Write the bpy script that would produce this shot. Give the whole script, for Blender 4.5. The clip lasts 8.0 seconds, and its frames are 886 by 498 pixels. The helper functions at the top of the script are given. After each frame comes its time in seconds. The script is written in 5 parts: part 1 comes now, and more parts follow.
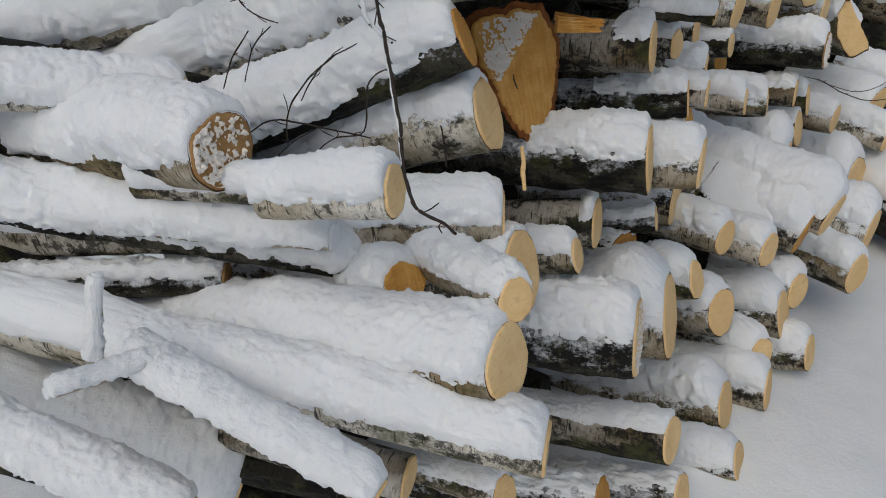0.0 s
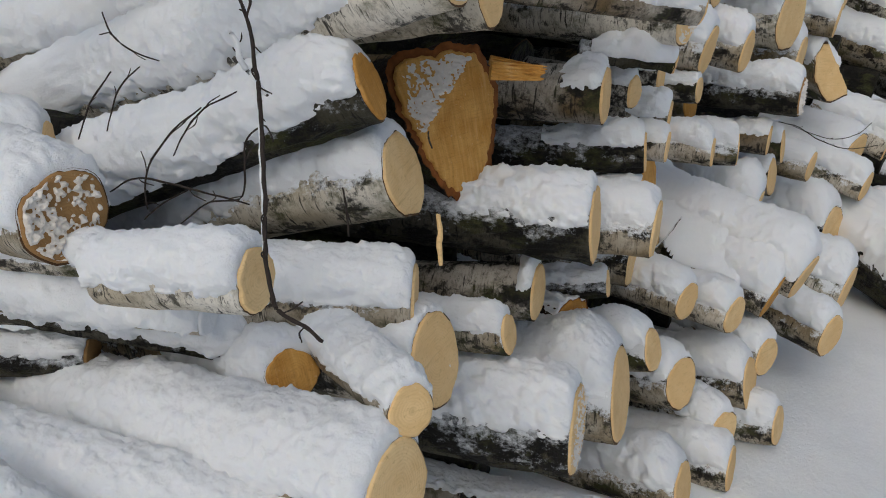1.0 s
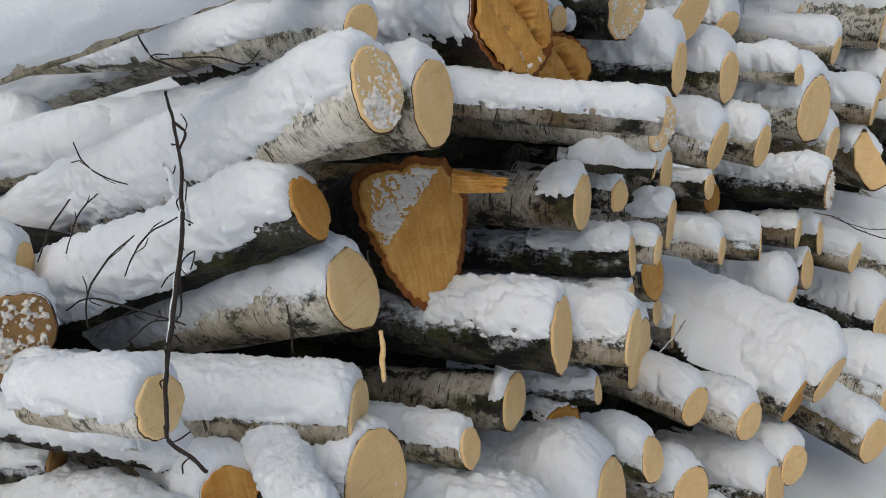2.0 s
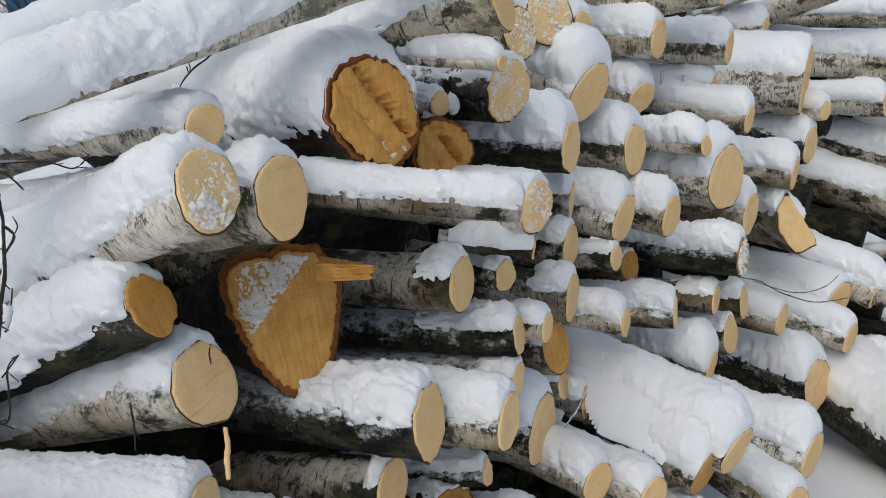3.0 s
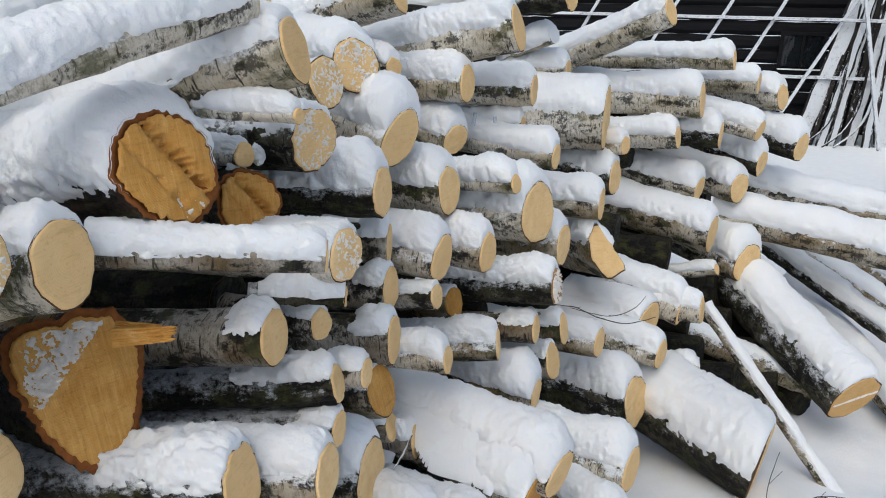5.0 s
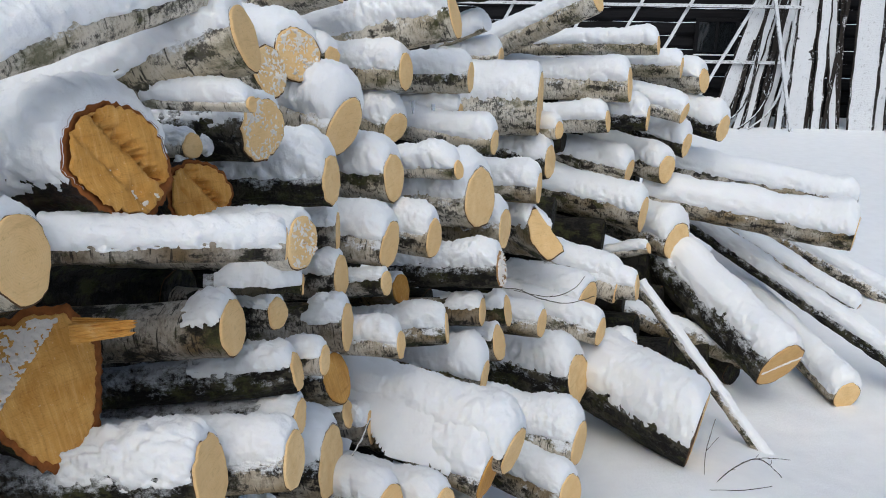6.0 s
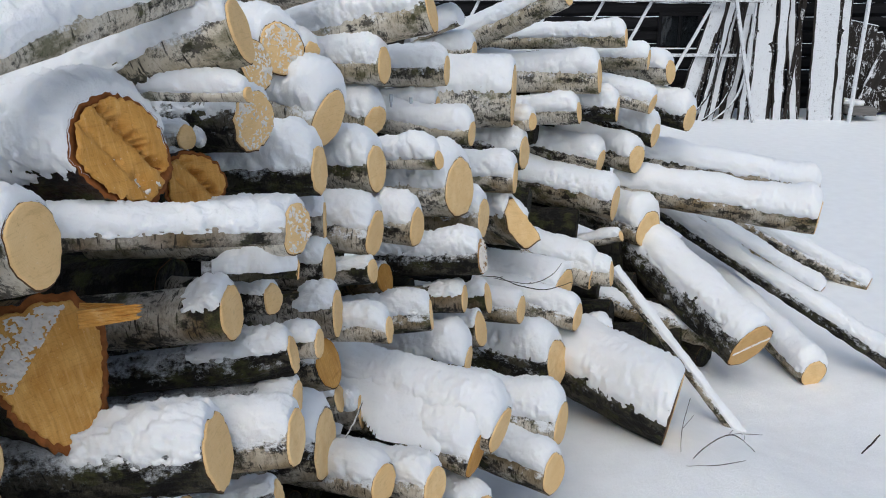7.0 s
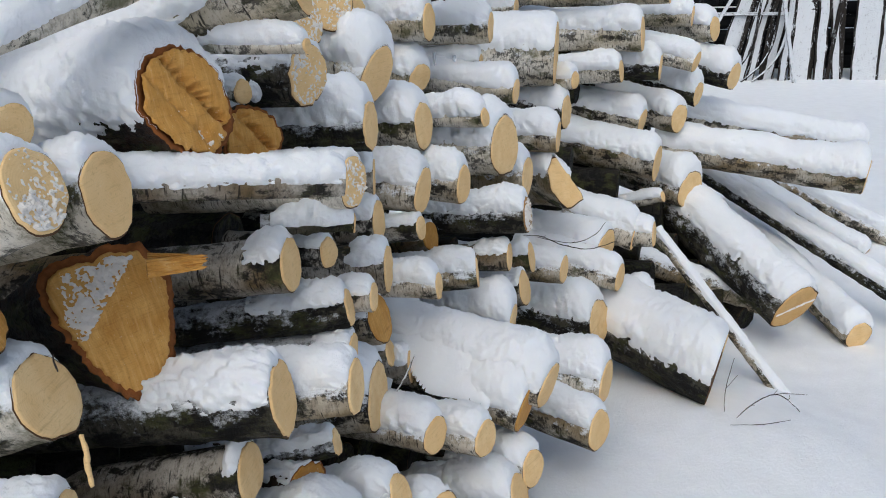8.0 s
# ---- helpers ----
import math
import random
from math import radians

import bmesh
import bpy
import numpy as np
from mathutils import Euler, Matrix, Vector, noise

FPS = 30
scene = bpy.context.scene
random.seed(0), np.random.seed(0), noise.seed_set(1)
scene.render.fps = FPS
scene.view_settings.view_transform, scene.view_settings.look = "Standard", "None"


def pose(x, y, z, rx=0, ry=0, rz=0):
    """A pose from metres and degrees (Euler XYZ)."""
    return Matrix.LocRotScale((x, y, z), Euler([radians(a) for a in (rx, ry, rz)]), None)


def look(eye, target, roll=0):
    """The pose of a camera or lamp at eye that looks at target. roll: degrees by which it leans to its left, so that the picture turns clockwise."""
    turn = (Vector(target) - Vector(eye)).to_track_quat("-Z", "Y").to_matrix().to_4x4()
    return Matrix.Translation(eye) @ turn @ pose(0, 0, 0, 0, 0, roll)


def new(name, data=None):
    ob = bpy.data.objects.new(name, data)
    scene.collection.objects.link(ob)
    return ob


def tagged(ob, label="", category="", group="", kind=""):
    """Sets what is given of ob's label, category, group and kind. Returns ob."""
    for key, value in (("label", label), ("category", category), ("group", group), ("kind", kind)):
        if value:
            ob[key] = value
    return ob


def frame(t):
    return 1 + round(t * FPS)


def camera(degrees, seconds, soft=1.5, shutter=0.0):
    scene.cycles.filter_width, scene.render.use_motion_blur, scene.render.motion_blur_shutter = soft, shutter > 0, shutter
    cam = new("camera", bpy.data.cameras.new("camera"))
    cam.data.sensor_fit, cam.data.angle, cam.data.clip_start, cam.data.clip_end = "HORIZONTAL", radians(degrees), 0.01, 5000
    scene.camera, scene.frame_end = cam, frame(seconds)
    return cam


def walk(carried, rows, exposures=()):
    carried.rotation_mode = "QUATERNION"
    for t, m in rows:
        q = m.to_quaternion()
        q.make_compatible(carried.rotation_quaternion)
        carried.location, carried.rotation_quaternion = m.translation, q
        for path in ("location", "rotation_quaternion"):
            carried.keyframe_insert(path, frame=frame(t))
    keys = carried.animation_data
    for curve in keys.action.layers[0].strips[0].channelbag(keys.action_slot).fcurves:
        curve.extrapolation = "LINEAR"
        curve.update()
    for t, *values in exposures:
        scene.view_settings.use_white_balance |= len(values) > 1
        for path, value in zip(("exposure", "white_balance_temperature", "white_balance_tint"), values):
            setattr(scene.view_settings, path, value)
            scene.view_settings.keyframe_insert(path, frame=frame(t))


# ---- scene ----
EXPOSURE, KELVIN, TINT = -0.03, 5840, 5
cam = camera(59.5, 8.0, soft=1.0)
PATH = [
    (0, (-0.4516, -0.2211, 1.5870), (-0.5489, 1.4832, 0.5449), 1.82),
    (0.5, (-0.4160, -0.1299, 1.5884), (-0.4718, 1.5920, 0.5726), 4.05),
    (1, (-0.3507, -0.0032, 1.5716), (-0.4104, 1.7291, 0.5738), 4.04),
    (1.2, (-0.3281, 0.0364, 1.5794), (-0.3981, 1.7793, 0.6010), 4.00),
    (2.3, (-0.0897, 0.0346, 1.6471), (-0.4100, 1.8417, 0.8523), 0.11),
    (2.5, (-0.0492, 0.0494, 1.6596), (-0.3351, 1.8597, 0.8589), 0.90),
    (3, (0.0346, 0.0818, 1.6900), (-0.2169, 1.9378, 0.9883), 0.44),
    (3.5, (0.0842, 0.0770, 1.7199), (-0.0859, 1.9752, 1.1134), 0.11),
    (4, (0.1075, 0.0607, 1.7281), (0.0106, 1.9667, 1.1299), -0.15),
    (4.5, (0.1156, 0.0791, 1.7225), (0.1343, 1.9796, 1.1000), 0.49),
    (5, (0.1031, 0.0825, 1.7173), (0.2431, 1.9815, 1.1058), 1.09),
    (5.2, (0.0924, 0.0890, 1.7138), (0.2820, 1.9821, 1.0973), 1.14),
    (6.5, (0.0276, 0.0255, 1.7081), (0.3919, 1.8878, 1.0764), 0.14),
    (7, (0.0000, 0.0000, 1.7000), (0.3943, 1.8552, 1.0654), -0.00),
    (7.5, (-0.0299, -0.0053, 1.6851), (0.3294, 1.8417, 1.0072), -0.48),
    (8, (-0.0528, -0.0039, 1.6767), (0.2592, 1.8374, 0.9608), -0.90),
]
walk(cam, [(t, look(eye, target, roll)) for t, eye, target, roll in PATH], [(t, stops + EXPOSURE, KELVIN + warm, TINT) for t, stops, warm in ((0.0, -0.42, 390), (1.2, -0.37, 390), (2.5, -0.08, 300), (3.5, 0.0, 225), (5.0, 0.09, 200), (8.0, 0.02, 90))])

# ---- world and light: an overcast winter day ----
world = bpy.data.worlds.new("overcast_sky")
scene.world = world
world.use_nodes = True
wn = world.node_tree.nodes
sky = wn.new("ShaderNodeTexSky")
sky.sky_type = "NISHITA"
sky.sun_disc = False
sky.sun_elevation = radians(48)
sky.sun_rotation = radians(200)
sky.dust_density = 4.0
sky.air_density = 1.0
world.node_tree.links.new(sky.outputs[0], wn["Background"].inputs[0])
wn["Background"].inputs[1].default_value = 0.1
sun = new("sun", bpy.data.lights.new("sun", "SUN"))
sun.data.energy = 0.9
sun.data.angle = radians(60)
sun.data.color = (1.0, 0.96, 0.9)
sun.matrix_world = look((-1.5, -3.0, 6.0), (0, 0, 0))


# ---- noise on arrays ----
def hashed(ix, iy, iz, seed):
    h = (ix * 374761393 + iy * 668265263 + iz * 2147483647 + seed * 974634777) & 0xFFFFFFFF
    h = ((h ^ (h >> 13)) * 1274126177) & 0xFFFFFFFF
    h = ((h ^ (h >> 16)) * 2246822519) & 0xFFFFFFFF
    return (h & 0xFFFFFF) / float(0xFFFFFF) * 2.0 - 1.0


def vnoise(p, scale, seed=0):
    """Smooth noise from -1 to 1 at rows of places."""
    q = np.asarray(p, float) * scale + 1000.37
    i = np.floor(q).astype(np.int64)
    f = q - i
    f = f * f * (3 - 2 * f)
    out = np.zeros(len(q))
    for dx in (0, 1):
        for dy in (0, 1):
            for dz in (0, 1):
                w = (f[:, 0] if dx else 1 - f[:, 0]) * (f[:, 1] if dy else 1 - f[:, 1]) * (f[:, 2] if dz else 1 - f[:, 2])
                out += w * hashed(i[:, 0] + dx, i[:, 1] + dy, i[:, 2] + dz, seed)
    return out


def fnoise(p, scale, seed=0, octaves=3):
    out, amp, tot = 0, 1.0, 0
    for k in range(octaves):
        out = out + amp * vnoise(p, scale * 2.03**k, seed + k)
        tot += amp
        amp *= 0.5
    return out / tot


# ---- materials ----
def material(name):
    m = bpy.data.materials.new(name)
    m.use_nodes = True
    return m, m.node_tree, m.node_tree.nodes["Principled BSDF"]


def ramp(tree, source, stops):
    n = tree.nodes.new("ShaderNodeValToRGB")
    e = n.color_ramp.elements
    while len(e) < len(stops):
        e.new(0.5)
    for k, (at, c) in enumerate(stops):
        e[k].position = at
        e[k].color = (c, c, c, 1) if isinstance(c, (int, float)) else (*c, 1)
    tree.links.new(source, n.inputs[0])
    return n.outputs[0]


def mixed(tree, fac, a, b):
    n = tree.nodes.new("ShaderNodeMix")
    n.data_type = "RGBA"
    for socket, value in ((n.inputs[0], fac), (n.inputs[6], a), (n.inputs[7], b)):
        if isinstance(value, bpy.types.NodeSocket):
            tree.links.new(value, socket)
        elif isinstance(value, tuple):
            socket.default_value = (*value, 1)
        else:
            socket.default_value = value
    return n.outputs[2]


def mathed(tree, op, a, b=0.0):
    n = tree.nodes.new("ShaderNodeMath")
    n.operation = op
    for socket, value in ((n.inputs[0], a), (n.inputs[1], b)):
        if isinstance(value, bpy.types.NodeSocket):
            tree.links.new(value, socket)
        else:
            socket.default_value = value
    return n.outputs[0]


def scaled(tree, sx, sy, sz, shift=True):
    """Object coordinates, stretched, and shifted by the object's own random number."""
    co = tree.nodes.new("ShaderNodeTexCoord")
    mp = tree.nodes.new("ShaderNodeMapping")
    mp.inputs["Scale"].default_value = (sx, sy, sz)
    tree.links.new(co.outputs["Object"], mp.inputs["Vector"])
    if shift:
        info = tree.nodes.new("ShaderNodeObjectInfo")
        mul = mathed(tree, "MULTIPLY", info.outputs["Random"], 57.0)
        tree.links.new(mul, mp.inputs["Location"])
    return mp.outputs[0]


def noisy(tree, vec, scale, detail=3.0, rough=0.55):
    n = tree.nodes.new("ShaderNodeTexNoise")
    n.inputs["Scale"].default_value = scale
    n.inputs["Detail"].default_value = detail
    n.inputs["Roughness"].default_value = rough
    tree.links.new(vec, n.inputs["Vector"])
    return n.outputs[0]


def bumped(tree, shader, height, strength, distance):
    b = tree.nodes.new("ShaderNodeBump")
    b.inputs["Strength"].default_value = strength
    b.inputs["Distance"].default_value = distance
    tree.links.new(height, b.inputs["Height"])
    tree.links.new(b.outputs[0], shader.inputs["Normal"])


def snow_material(name, base=(0.875, 0.89, 0.915), grain=260.0):
    m, t, s = material(name)
    v = scaled(t, 1, 1, 1)
    big, fine = noisy(t, v, 9.0, 3), noisy(t, v, grain, 4, 0.75)
    c = mixed(t, ramp(t, big, [(0.3, 0.0), (0.7, 1.0)]), tuple(k * 0.95 for k in base), base)
    t.links.new(c, s.inputs["Base Color"])
    s.inputs["Roughness"].default_value = 0.85
    s.inputs["Specular IOR Level"].default_value = 0.15
    s.inputs["Subsurface Weight"].default_value = 0.3
    s.inputs["Subsurface Radius"].default_value = (0.014, 0.016, 0.02)
    s.inputs["Subsurface Scale"].default_value = 1.0
    soft = noisy(t, v, 60.0, 6, 0.68)
    bumped(t, s, mathed(t, "ADD", soft, mathed(t, "MULTIPLY", fine, 0.3)), 0.6, 0.008)
    return m


def dusted(t, color, amount, stretch=(60, 75, 75), lean=0.5):
    """Powder of snow caught on what looks upwards, broken up by noise. lean: how much it keeps to the upper side."""
    g = t.nodes.new("ShaderNodeNewGeometry")
    sep = t.nodes.new("ShaderNodeSeparateXYZ")
    t.links.new(g.outputs["Normal"], sep.inputs[0])
    v = scaled(t, *stretch)
    clots = mathed(t, "MULTIPLY", noisy(t, v, 0.35, 3, 0.6), 0.7)
    n = mathed(t, "ADD", mathed(t, "ADD", mathed(t, "MULTIPLY", noisy(t, v, 1.3, 6, 0.8), 0.8), clots), mathed(t, "MULTIPLY", sep.outputs[2], lean))
    return mixed(t, ramp(t, n, [(amount - 0.05, 0.0), (amount + 0.15, 0.92)]), color, (0.78, 0.8, 0.83))


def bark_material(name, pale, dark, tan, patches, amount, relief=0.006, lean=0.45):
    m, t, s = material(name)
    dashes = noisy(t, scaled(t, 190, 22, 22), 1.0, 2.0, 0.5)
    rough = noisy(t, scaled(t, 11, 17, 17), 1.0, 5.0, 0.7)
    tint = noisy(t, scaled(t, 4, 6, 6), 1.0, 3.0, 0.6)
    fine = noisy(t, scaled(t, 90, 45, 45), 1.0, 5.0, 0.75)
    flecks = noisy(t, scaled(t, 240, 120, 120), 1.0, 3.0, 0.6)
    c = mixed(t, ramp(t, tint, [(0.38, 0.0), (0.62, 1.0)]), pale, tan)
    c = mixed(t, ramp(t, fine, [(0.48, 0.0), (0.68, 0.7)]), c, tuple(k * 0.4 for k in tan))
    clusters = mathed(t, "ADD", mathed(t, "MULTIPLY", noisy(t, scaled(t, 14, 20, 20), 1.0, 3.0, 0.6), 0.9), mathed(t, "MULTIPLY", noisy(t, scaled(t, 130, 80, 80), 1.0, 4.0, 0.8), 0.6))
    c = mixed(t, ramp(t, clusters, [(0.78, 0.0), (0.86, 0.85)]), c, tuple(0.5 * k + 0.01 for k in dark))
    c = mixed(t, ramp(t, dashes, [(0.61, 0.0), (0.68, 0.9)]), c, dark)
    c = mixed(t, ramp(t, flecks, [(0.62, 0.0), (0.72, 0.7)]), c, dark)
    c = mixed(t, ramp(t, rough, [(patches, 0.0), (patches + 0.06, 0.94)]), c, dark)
    moss = noisy(t, scaled(t, 9, 12, 12), 1.0, 5.0, 0.75)
    c = mixed(t, ramp(t, moss, [(0.52, 0.0), (0.64, 0.75)]), c, (0.066, 0.068, 0.022))
    c = dusted(t, c, amount, lean=lean)
    t.links.new(c, s.inputs["Base Color"])
    s.inputs["Roughness"].default_value = 0.75
    s.inputs["Specular IOR Level"].default_value = 0.25
    h = mathed(t, "SUBTRACT", mathed(t, "MULTIPLY", fine, 0.6), mathed(t, "MULTIPLY", ramp(t, rough, [(patches - 0.05, 0.0), (patches + 0.12, 1.0)]), 0.8))
    bumped(t, s, h, 0.9, relief)
    return m


def wood_material(name, light, deep, rim, streaks=0.0):
    """A sawn end: faint rings round the middle, saw marks across, a darker rim."""
    m, t, s = material(name)
    co = t.nodes.new("ShaderNodeTexCoord")
    sep = t.nodes.new("ShaderNodeSeparateXYZ")
    t.links.new(co.outputs["Object"], sep.inputs[0])
    wob = noisy(t, scaled(t, 30, 30, 30), 1.0, 2.0)
    y2, z2 = mathed(t, "MULTIPLY", sep.outputs[1], sep.outputs[1]), mathed(t, "MULTIPLY", sep.outputs[2], sep.outputs[2])
    d = mathed(t, "SQRT", mathed(t, "ADD", y2, z2))
    d = mathed(t, "ADD", d, mathed(t, "MULTIPLY", wob, 0.012))
    rings = mathed(t, "SINE", mathed(t, "MULTIPLY", d, 1500.0))
    saw = noisy(t, scaled(t, 20, 26, 330), 1.0, 3.0, 0.6)
    blot = noisy(t, scaled(t, 22, 22, 22), 1.0, 4.0, 0.6)
    info = t.nodes.new("ShaderNodeObjectInfo")
    c = mixed(t, ramp(t, blot, [(0.35, 0.0), (0.72, 1.0)]), light, deep)
    c = mixed(t, mathed(t, "MULTIPLY", info.outputs["Random"], 0.65), c, deep)
    marks = noisy(t, scaled(t, 9, 7, 55), 1.0, 4.0, 0.7)
    c = mixed(t, ramp(t, marks, [(0.6, 0.0), (0.75, 0.35)]), c, rim)
    c = mixed(t, mathed(t, "MULTIPLY", mathed(t, "ADD", rings, 1.0), 0.03), c, rim)
    c = mixed(t, ramp(t, saw, [(0.55, 0.0), (0.75, 0.28)]), c, rim)
    if streaks:
        turned = t.nodes.new("ShaderNodeMapping")
        turned.inputs["Rotation"].default_value = (radians(35), 0, 0)
        turned.inputs["Scale"].default_value = (12, 150, 9)
        t.links.new(co.outputs["Object"], turned.inputs["Vector"])
        grain = noisy(t, turned.outputs[0], 1.0, 4.0, 0.65)
        c = mixed(t, ramp(t, grain, [(0.5, 0.0), (0.72, streaks)]), c, rim)
        c = mixed(t, ramp(t, grain, [(0.3, streaks * 0.8), (0.46, 0.0)]), c, (0.85, 0.6, 0.3))
    specks = noisy(t, scaled(t, 160, 160, 160), 1.0, 3.0, 0.7)
    c = mixed(t, ramp(t, specks, [(0.58, 0.0), (0.72, 0.4)]), c, rim)
    c = mixed(t, ramp(t, specks, [(0.26, 0.35), (0.36, 0.0)]), c, (0.85, 0.74, 0.55))
    pith = ramp(t, mathed(t, "MULTIPLY", d, 10.0), [(0.03, 0.4), (0.11, 0.0)])
    c = mixed(t, pith, c, rim)
    t.links.new(c, s.inputs["Base Color"])
    s.inputs["Roughness"].default_value = 0.7
    s.inputs["Specular IOR Level"].default_value = 0.25
    bumped(t, s, mathed(t, "ADD", saw, mathed(t, "MULTIPLY", rings, 0.1)), 0.35, 0.002)
    return m


SNOW = snow_material("fresh_snow")
FROST = snow_material("frost_on_wood", (0.86, 0.8, 0.73))
GROUND_SNOW = snow_material("ground_snow", (0.94, 0.95, 0.965), 140.0)
BIRCH = bark_material("birch_bark", (0.72, 0.68, 0.6), (0.014, 0.012, 0.01), (0.45, 0.385, 0.275), 0.585, 0.9)
# Less snow powder, and tones darkened as the shade under upper logs.
BARE = bark_material("shade_toned_birch_bark", (0.5, 0.465, 0.41), (0.009, 0.008, 0.0065), (0.145, 0.1, 0.05), 0.515, 1.06)
AGED = bark_material("weathered_birch_bark", (0.6, 0.555, 0.475), (0.011, 0.009, 0.0075), (0.25, 0.185, 0.1), 0.535, 0.93)
DARK = bark_material("old_mossy_bark", (0.11, 0.097, 0.075), (0.008, 0.007, 0.006), (0.045, 0.041, 0.022), 0.465, 0.84, 0.018, 0.28)
# Near black: the shade inside the pile is put into this bark's colour.
SHADED = bark_material("shade_black_bark", (0.03, 0.027, 0.022), (0.006, 0.005, 0.0045), (0.018, 0.015, 0.01), 0.48, 2.2, 0.012)
ALDER = bark_material("alder_bark", (0.03, 0.02, 0.014), (0.008, 0.006, 0.005), (0.045, 0.022, 0.012), 0.5, 1.15, 0.014)
PALE = wood_material("pale_sawn_birch", (0.885, 0.645, 0.332), (0.78, 0.515, 0.23), (0.44, 0.25, 0.09))
ORANGE = wood_material("orange_sawn_alder", (0.67, 0.375, 0.1), (0.5, 0.24, 0.045), (0.22, 0.085, 0.018), 0.3)
TAN = wood_material("tan_sawn_birch", (0.72, 0.47, 0.2), (0.6, 0.36, 0.13), (0.3, 0.14, 0.04))
BROWN = wood_material("brown_sawn_end", (0.44, 0.26, 0.1), (0.3, 0.16, 0.06), (0.14, 0.065, 0.02))


def plain_material(name, color, rough=0.8, grain=(8, 8, 8), amount=2.0, stretch=(45, 45, 45), relief=0.004):
    m, t, s = material(name)
    n = noisy(t, scaled(t, *grain), 1.0, 4.0, 0.65)
    c = mixed(t, ramp(t, n, [(0.3, 0.0), (0.7, 1.0)]), tuple(k * 0.55 for k in color), color)
    c = dusted(t, c, amount, stretch)
    t.links.new(c, s.inputs["Base Color"])
    s.inputs["Specular IOR Level"].default_value = 0.2
    s.inputs["Roughness"].default_value = rough
    bumped(t, s, n, 0.6, relief)
    return m


RIM = plain_material("inner_bark_rim", (0.13, 0.07, 0.035), 0.8, (60, 60, 60), 3.0)
RUST = plain_material("rusty_bark_rim", (0.3, 0.105, 0.028), 0.85, (60, 60, 60), 3.0)
TWIG = plain_material("twig_bark", (0.05, 0.038, 0.032), 0.7, (200, 200, 200), 1.2)
TIMBER = plain_material("black_weathered_timber", (0.0105, 0.0105, 0.0125), 0.85, (3, 40, 40), 1.75)
FROSTED = plain_material("snow_plastered_board", (0.1, 0.085, 0.075), 0.85, (22, 22, 60), 0.58, (70, 70, 45), 0.03)
WET_BOARD = plain_material("dark_wet_board", (0.03, 0.025, 0.022), 0.8, (20, 20, 3), 0.97, (40, 40, 14))
GREY = plain_material("grey_weathered_wood", (0.2, 0.19, 0.18), 0.85, (3, 30, 30), 1.2)
BLUE = plain_material("faded_blue_plastic", (0.03, 0.11, 0.24), 0.5, (6, 6, 6), 1.3)


def glass_material():
    m, t, s = material("dark_window_glass")
    s.inputs["Base Color"].default_value = (0.01, 0.012, 0.014, 1)
    s.inputs["Roughness"].default_value = 0.08
    return m


def ice_material():
    m, t, s = material("ice")
    s.inputs["Base Color"].default_value = (0.85, 0.9, 0.95, 1)
    s.inputs["Roughness"].default_value = 0.15
    s.inputs["Transmission Weight"].default_value = 0.6
    s.inputs["IOR"].default_value = 1.31
    return m


GLASS, ICE = glass_material(), ice_material()


# ---- building helpers ----
def mesh_of(name, verts, faces, mat, smooth=True):
    me = bpy.data.meshes.new(name)
    me.from_pydata(verts.tolist() if isinstance(verts, np.ndarray) else verts, [], faces)
    me.validate()
    me.polygons.foreach_set("use_smooth", [smooth] * len(me.polygons))
    me.materials.append(mat)
    me.update()
    return me


def part(name, mesh, parent, label=""):
    ob = new(name, mesh)
    ob.parent = parent
    return tagged(ob, label)


def grid_faces(rows, cols, wrap=False):
    r, c = np.meshgrid(np.arange(rows - 1), np.arange(cols if wrap else cols - 1), indexing="ij")
    r, c = r.ravel(), c.ravel()
    d = (c + 1) % cols
    return np.stack([r * cols + c, r * cols + d, (r + 1) * cols + d, (r + 1) * cols + c], 1).tolist()


SHAPES = {
    "round": None,
    # angle from the top, share of the radius
    "shield": [(0, 0.95), (36, 1.0), (66, 0.78), (100, 0.7), (132, 0.82), (160, 0.96), (180, 1.02), (200, 0.96), (232, 0.79), (267, 0.8), (299, 0.98), (324, 1.13), (360, 0.95)],
    # corners of a cleft face: towards its left, upwards
    "split": [(0.38, 1.03), (0.62, 0.45), (0.5, -0.25), (-0.05, -0.95), (-0.7, -0.6)],
}


def outline(phi, r, shape, a, b, seed):
    k = 1 + 0.05 * np.sin(2 * phi + a) + 0.03 * np.sin(3 * phi + b) + 0.012 * np.sin(7 * phi + a + b)
    if shape == "split":
        corners = np.array(SHAPES[shape])
        reach = np.full(len(phi), 9.0)
        for p, q in zip(corners, np.roll(corners, -1, 0)):
            n = np.array([q[1] - p[1], p[0] - q[0]])
            n = n * np.sign(n @ p)
            along = n[0] * np.sin(phi) + n[1] * np.cos(phi)
            reach = np.where(along > 1e-6, np.minimum(reach, (n @ p) / np.maximum(along, 1e-6)), reach)
        k = (0.7 + 0.3 * k) * reach
    elif SHAPES[shape]:
        table = np.radians([q[0] for q in SHAPES[shape]])
        k = k * np.interp(np.mod(phi, 2 * np.pi), table, [q[1] for q in SHAPES[shape]])
    return r * k


COUNT = [0]
LOGS = {}


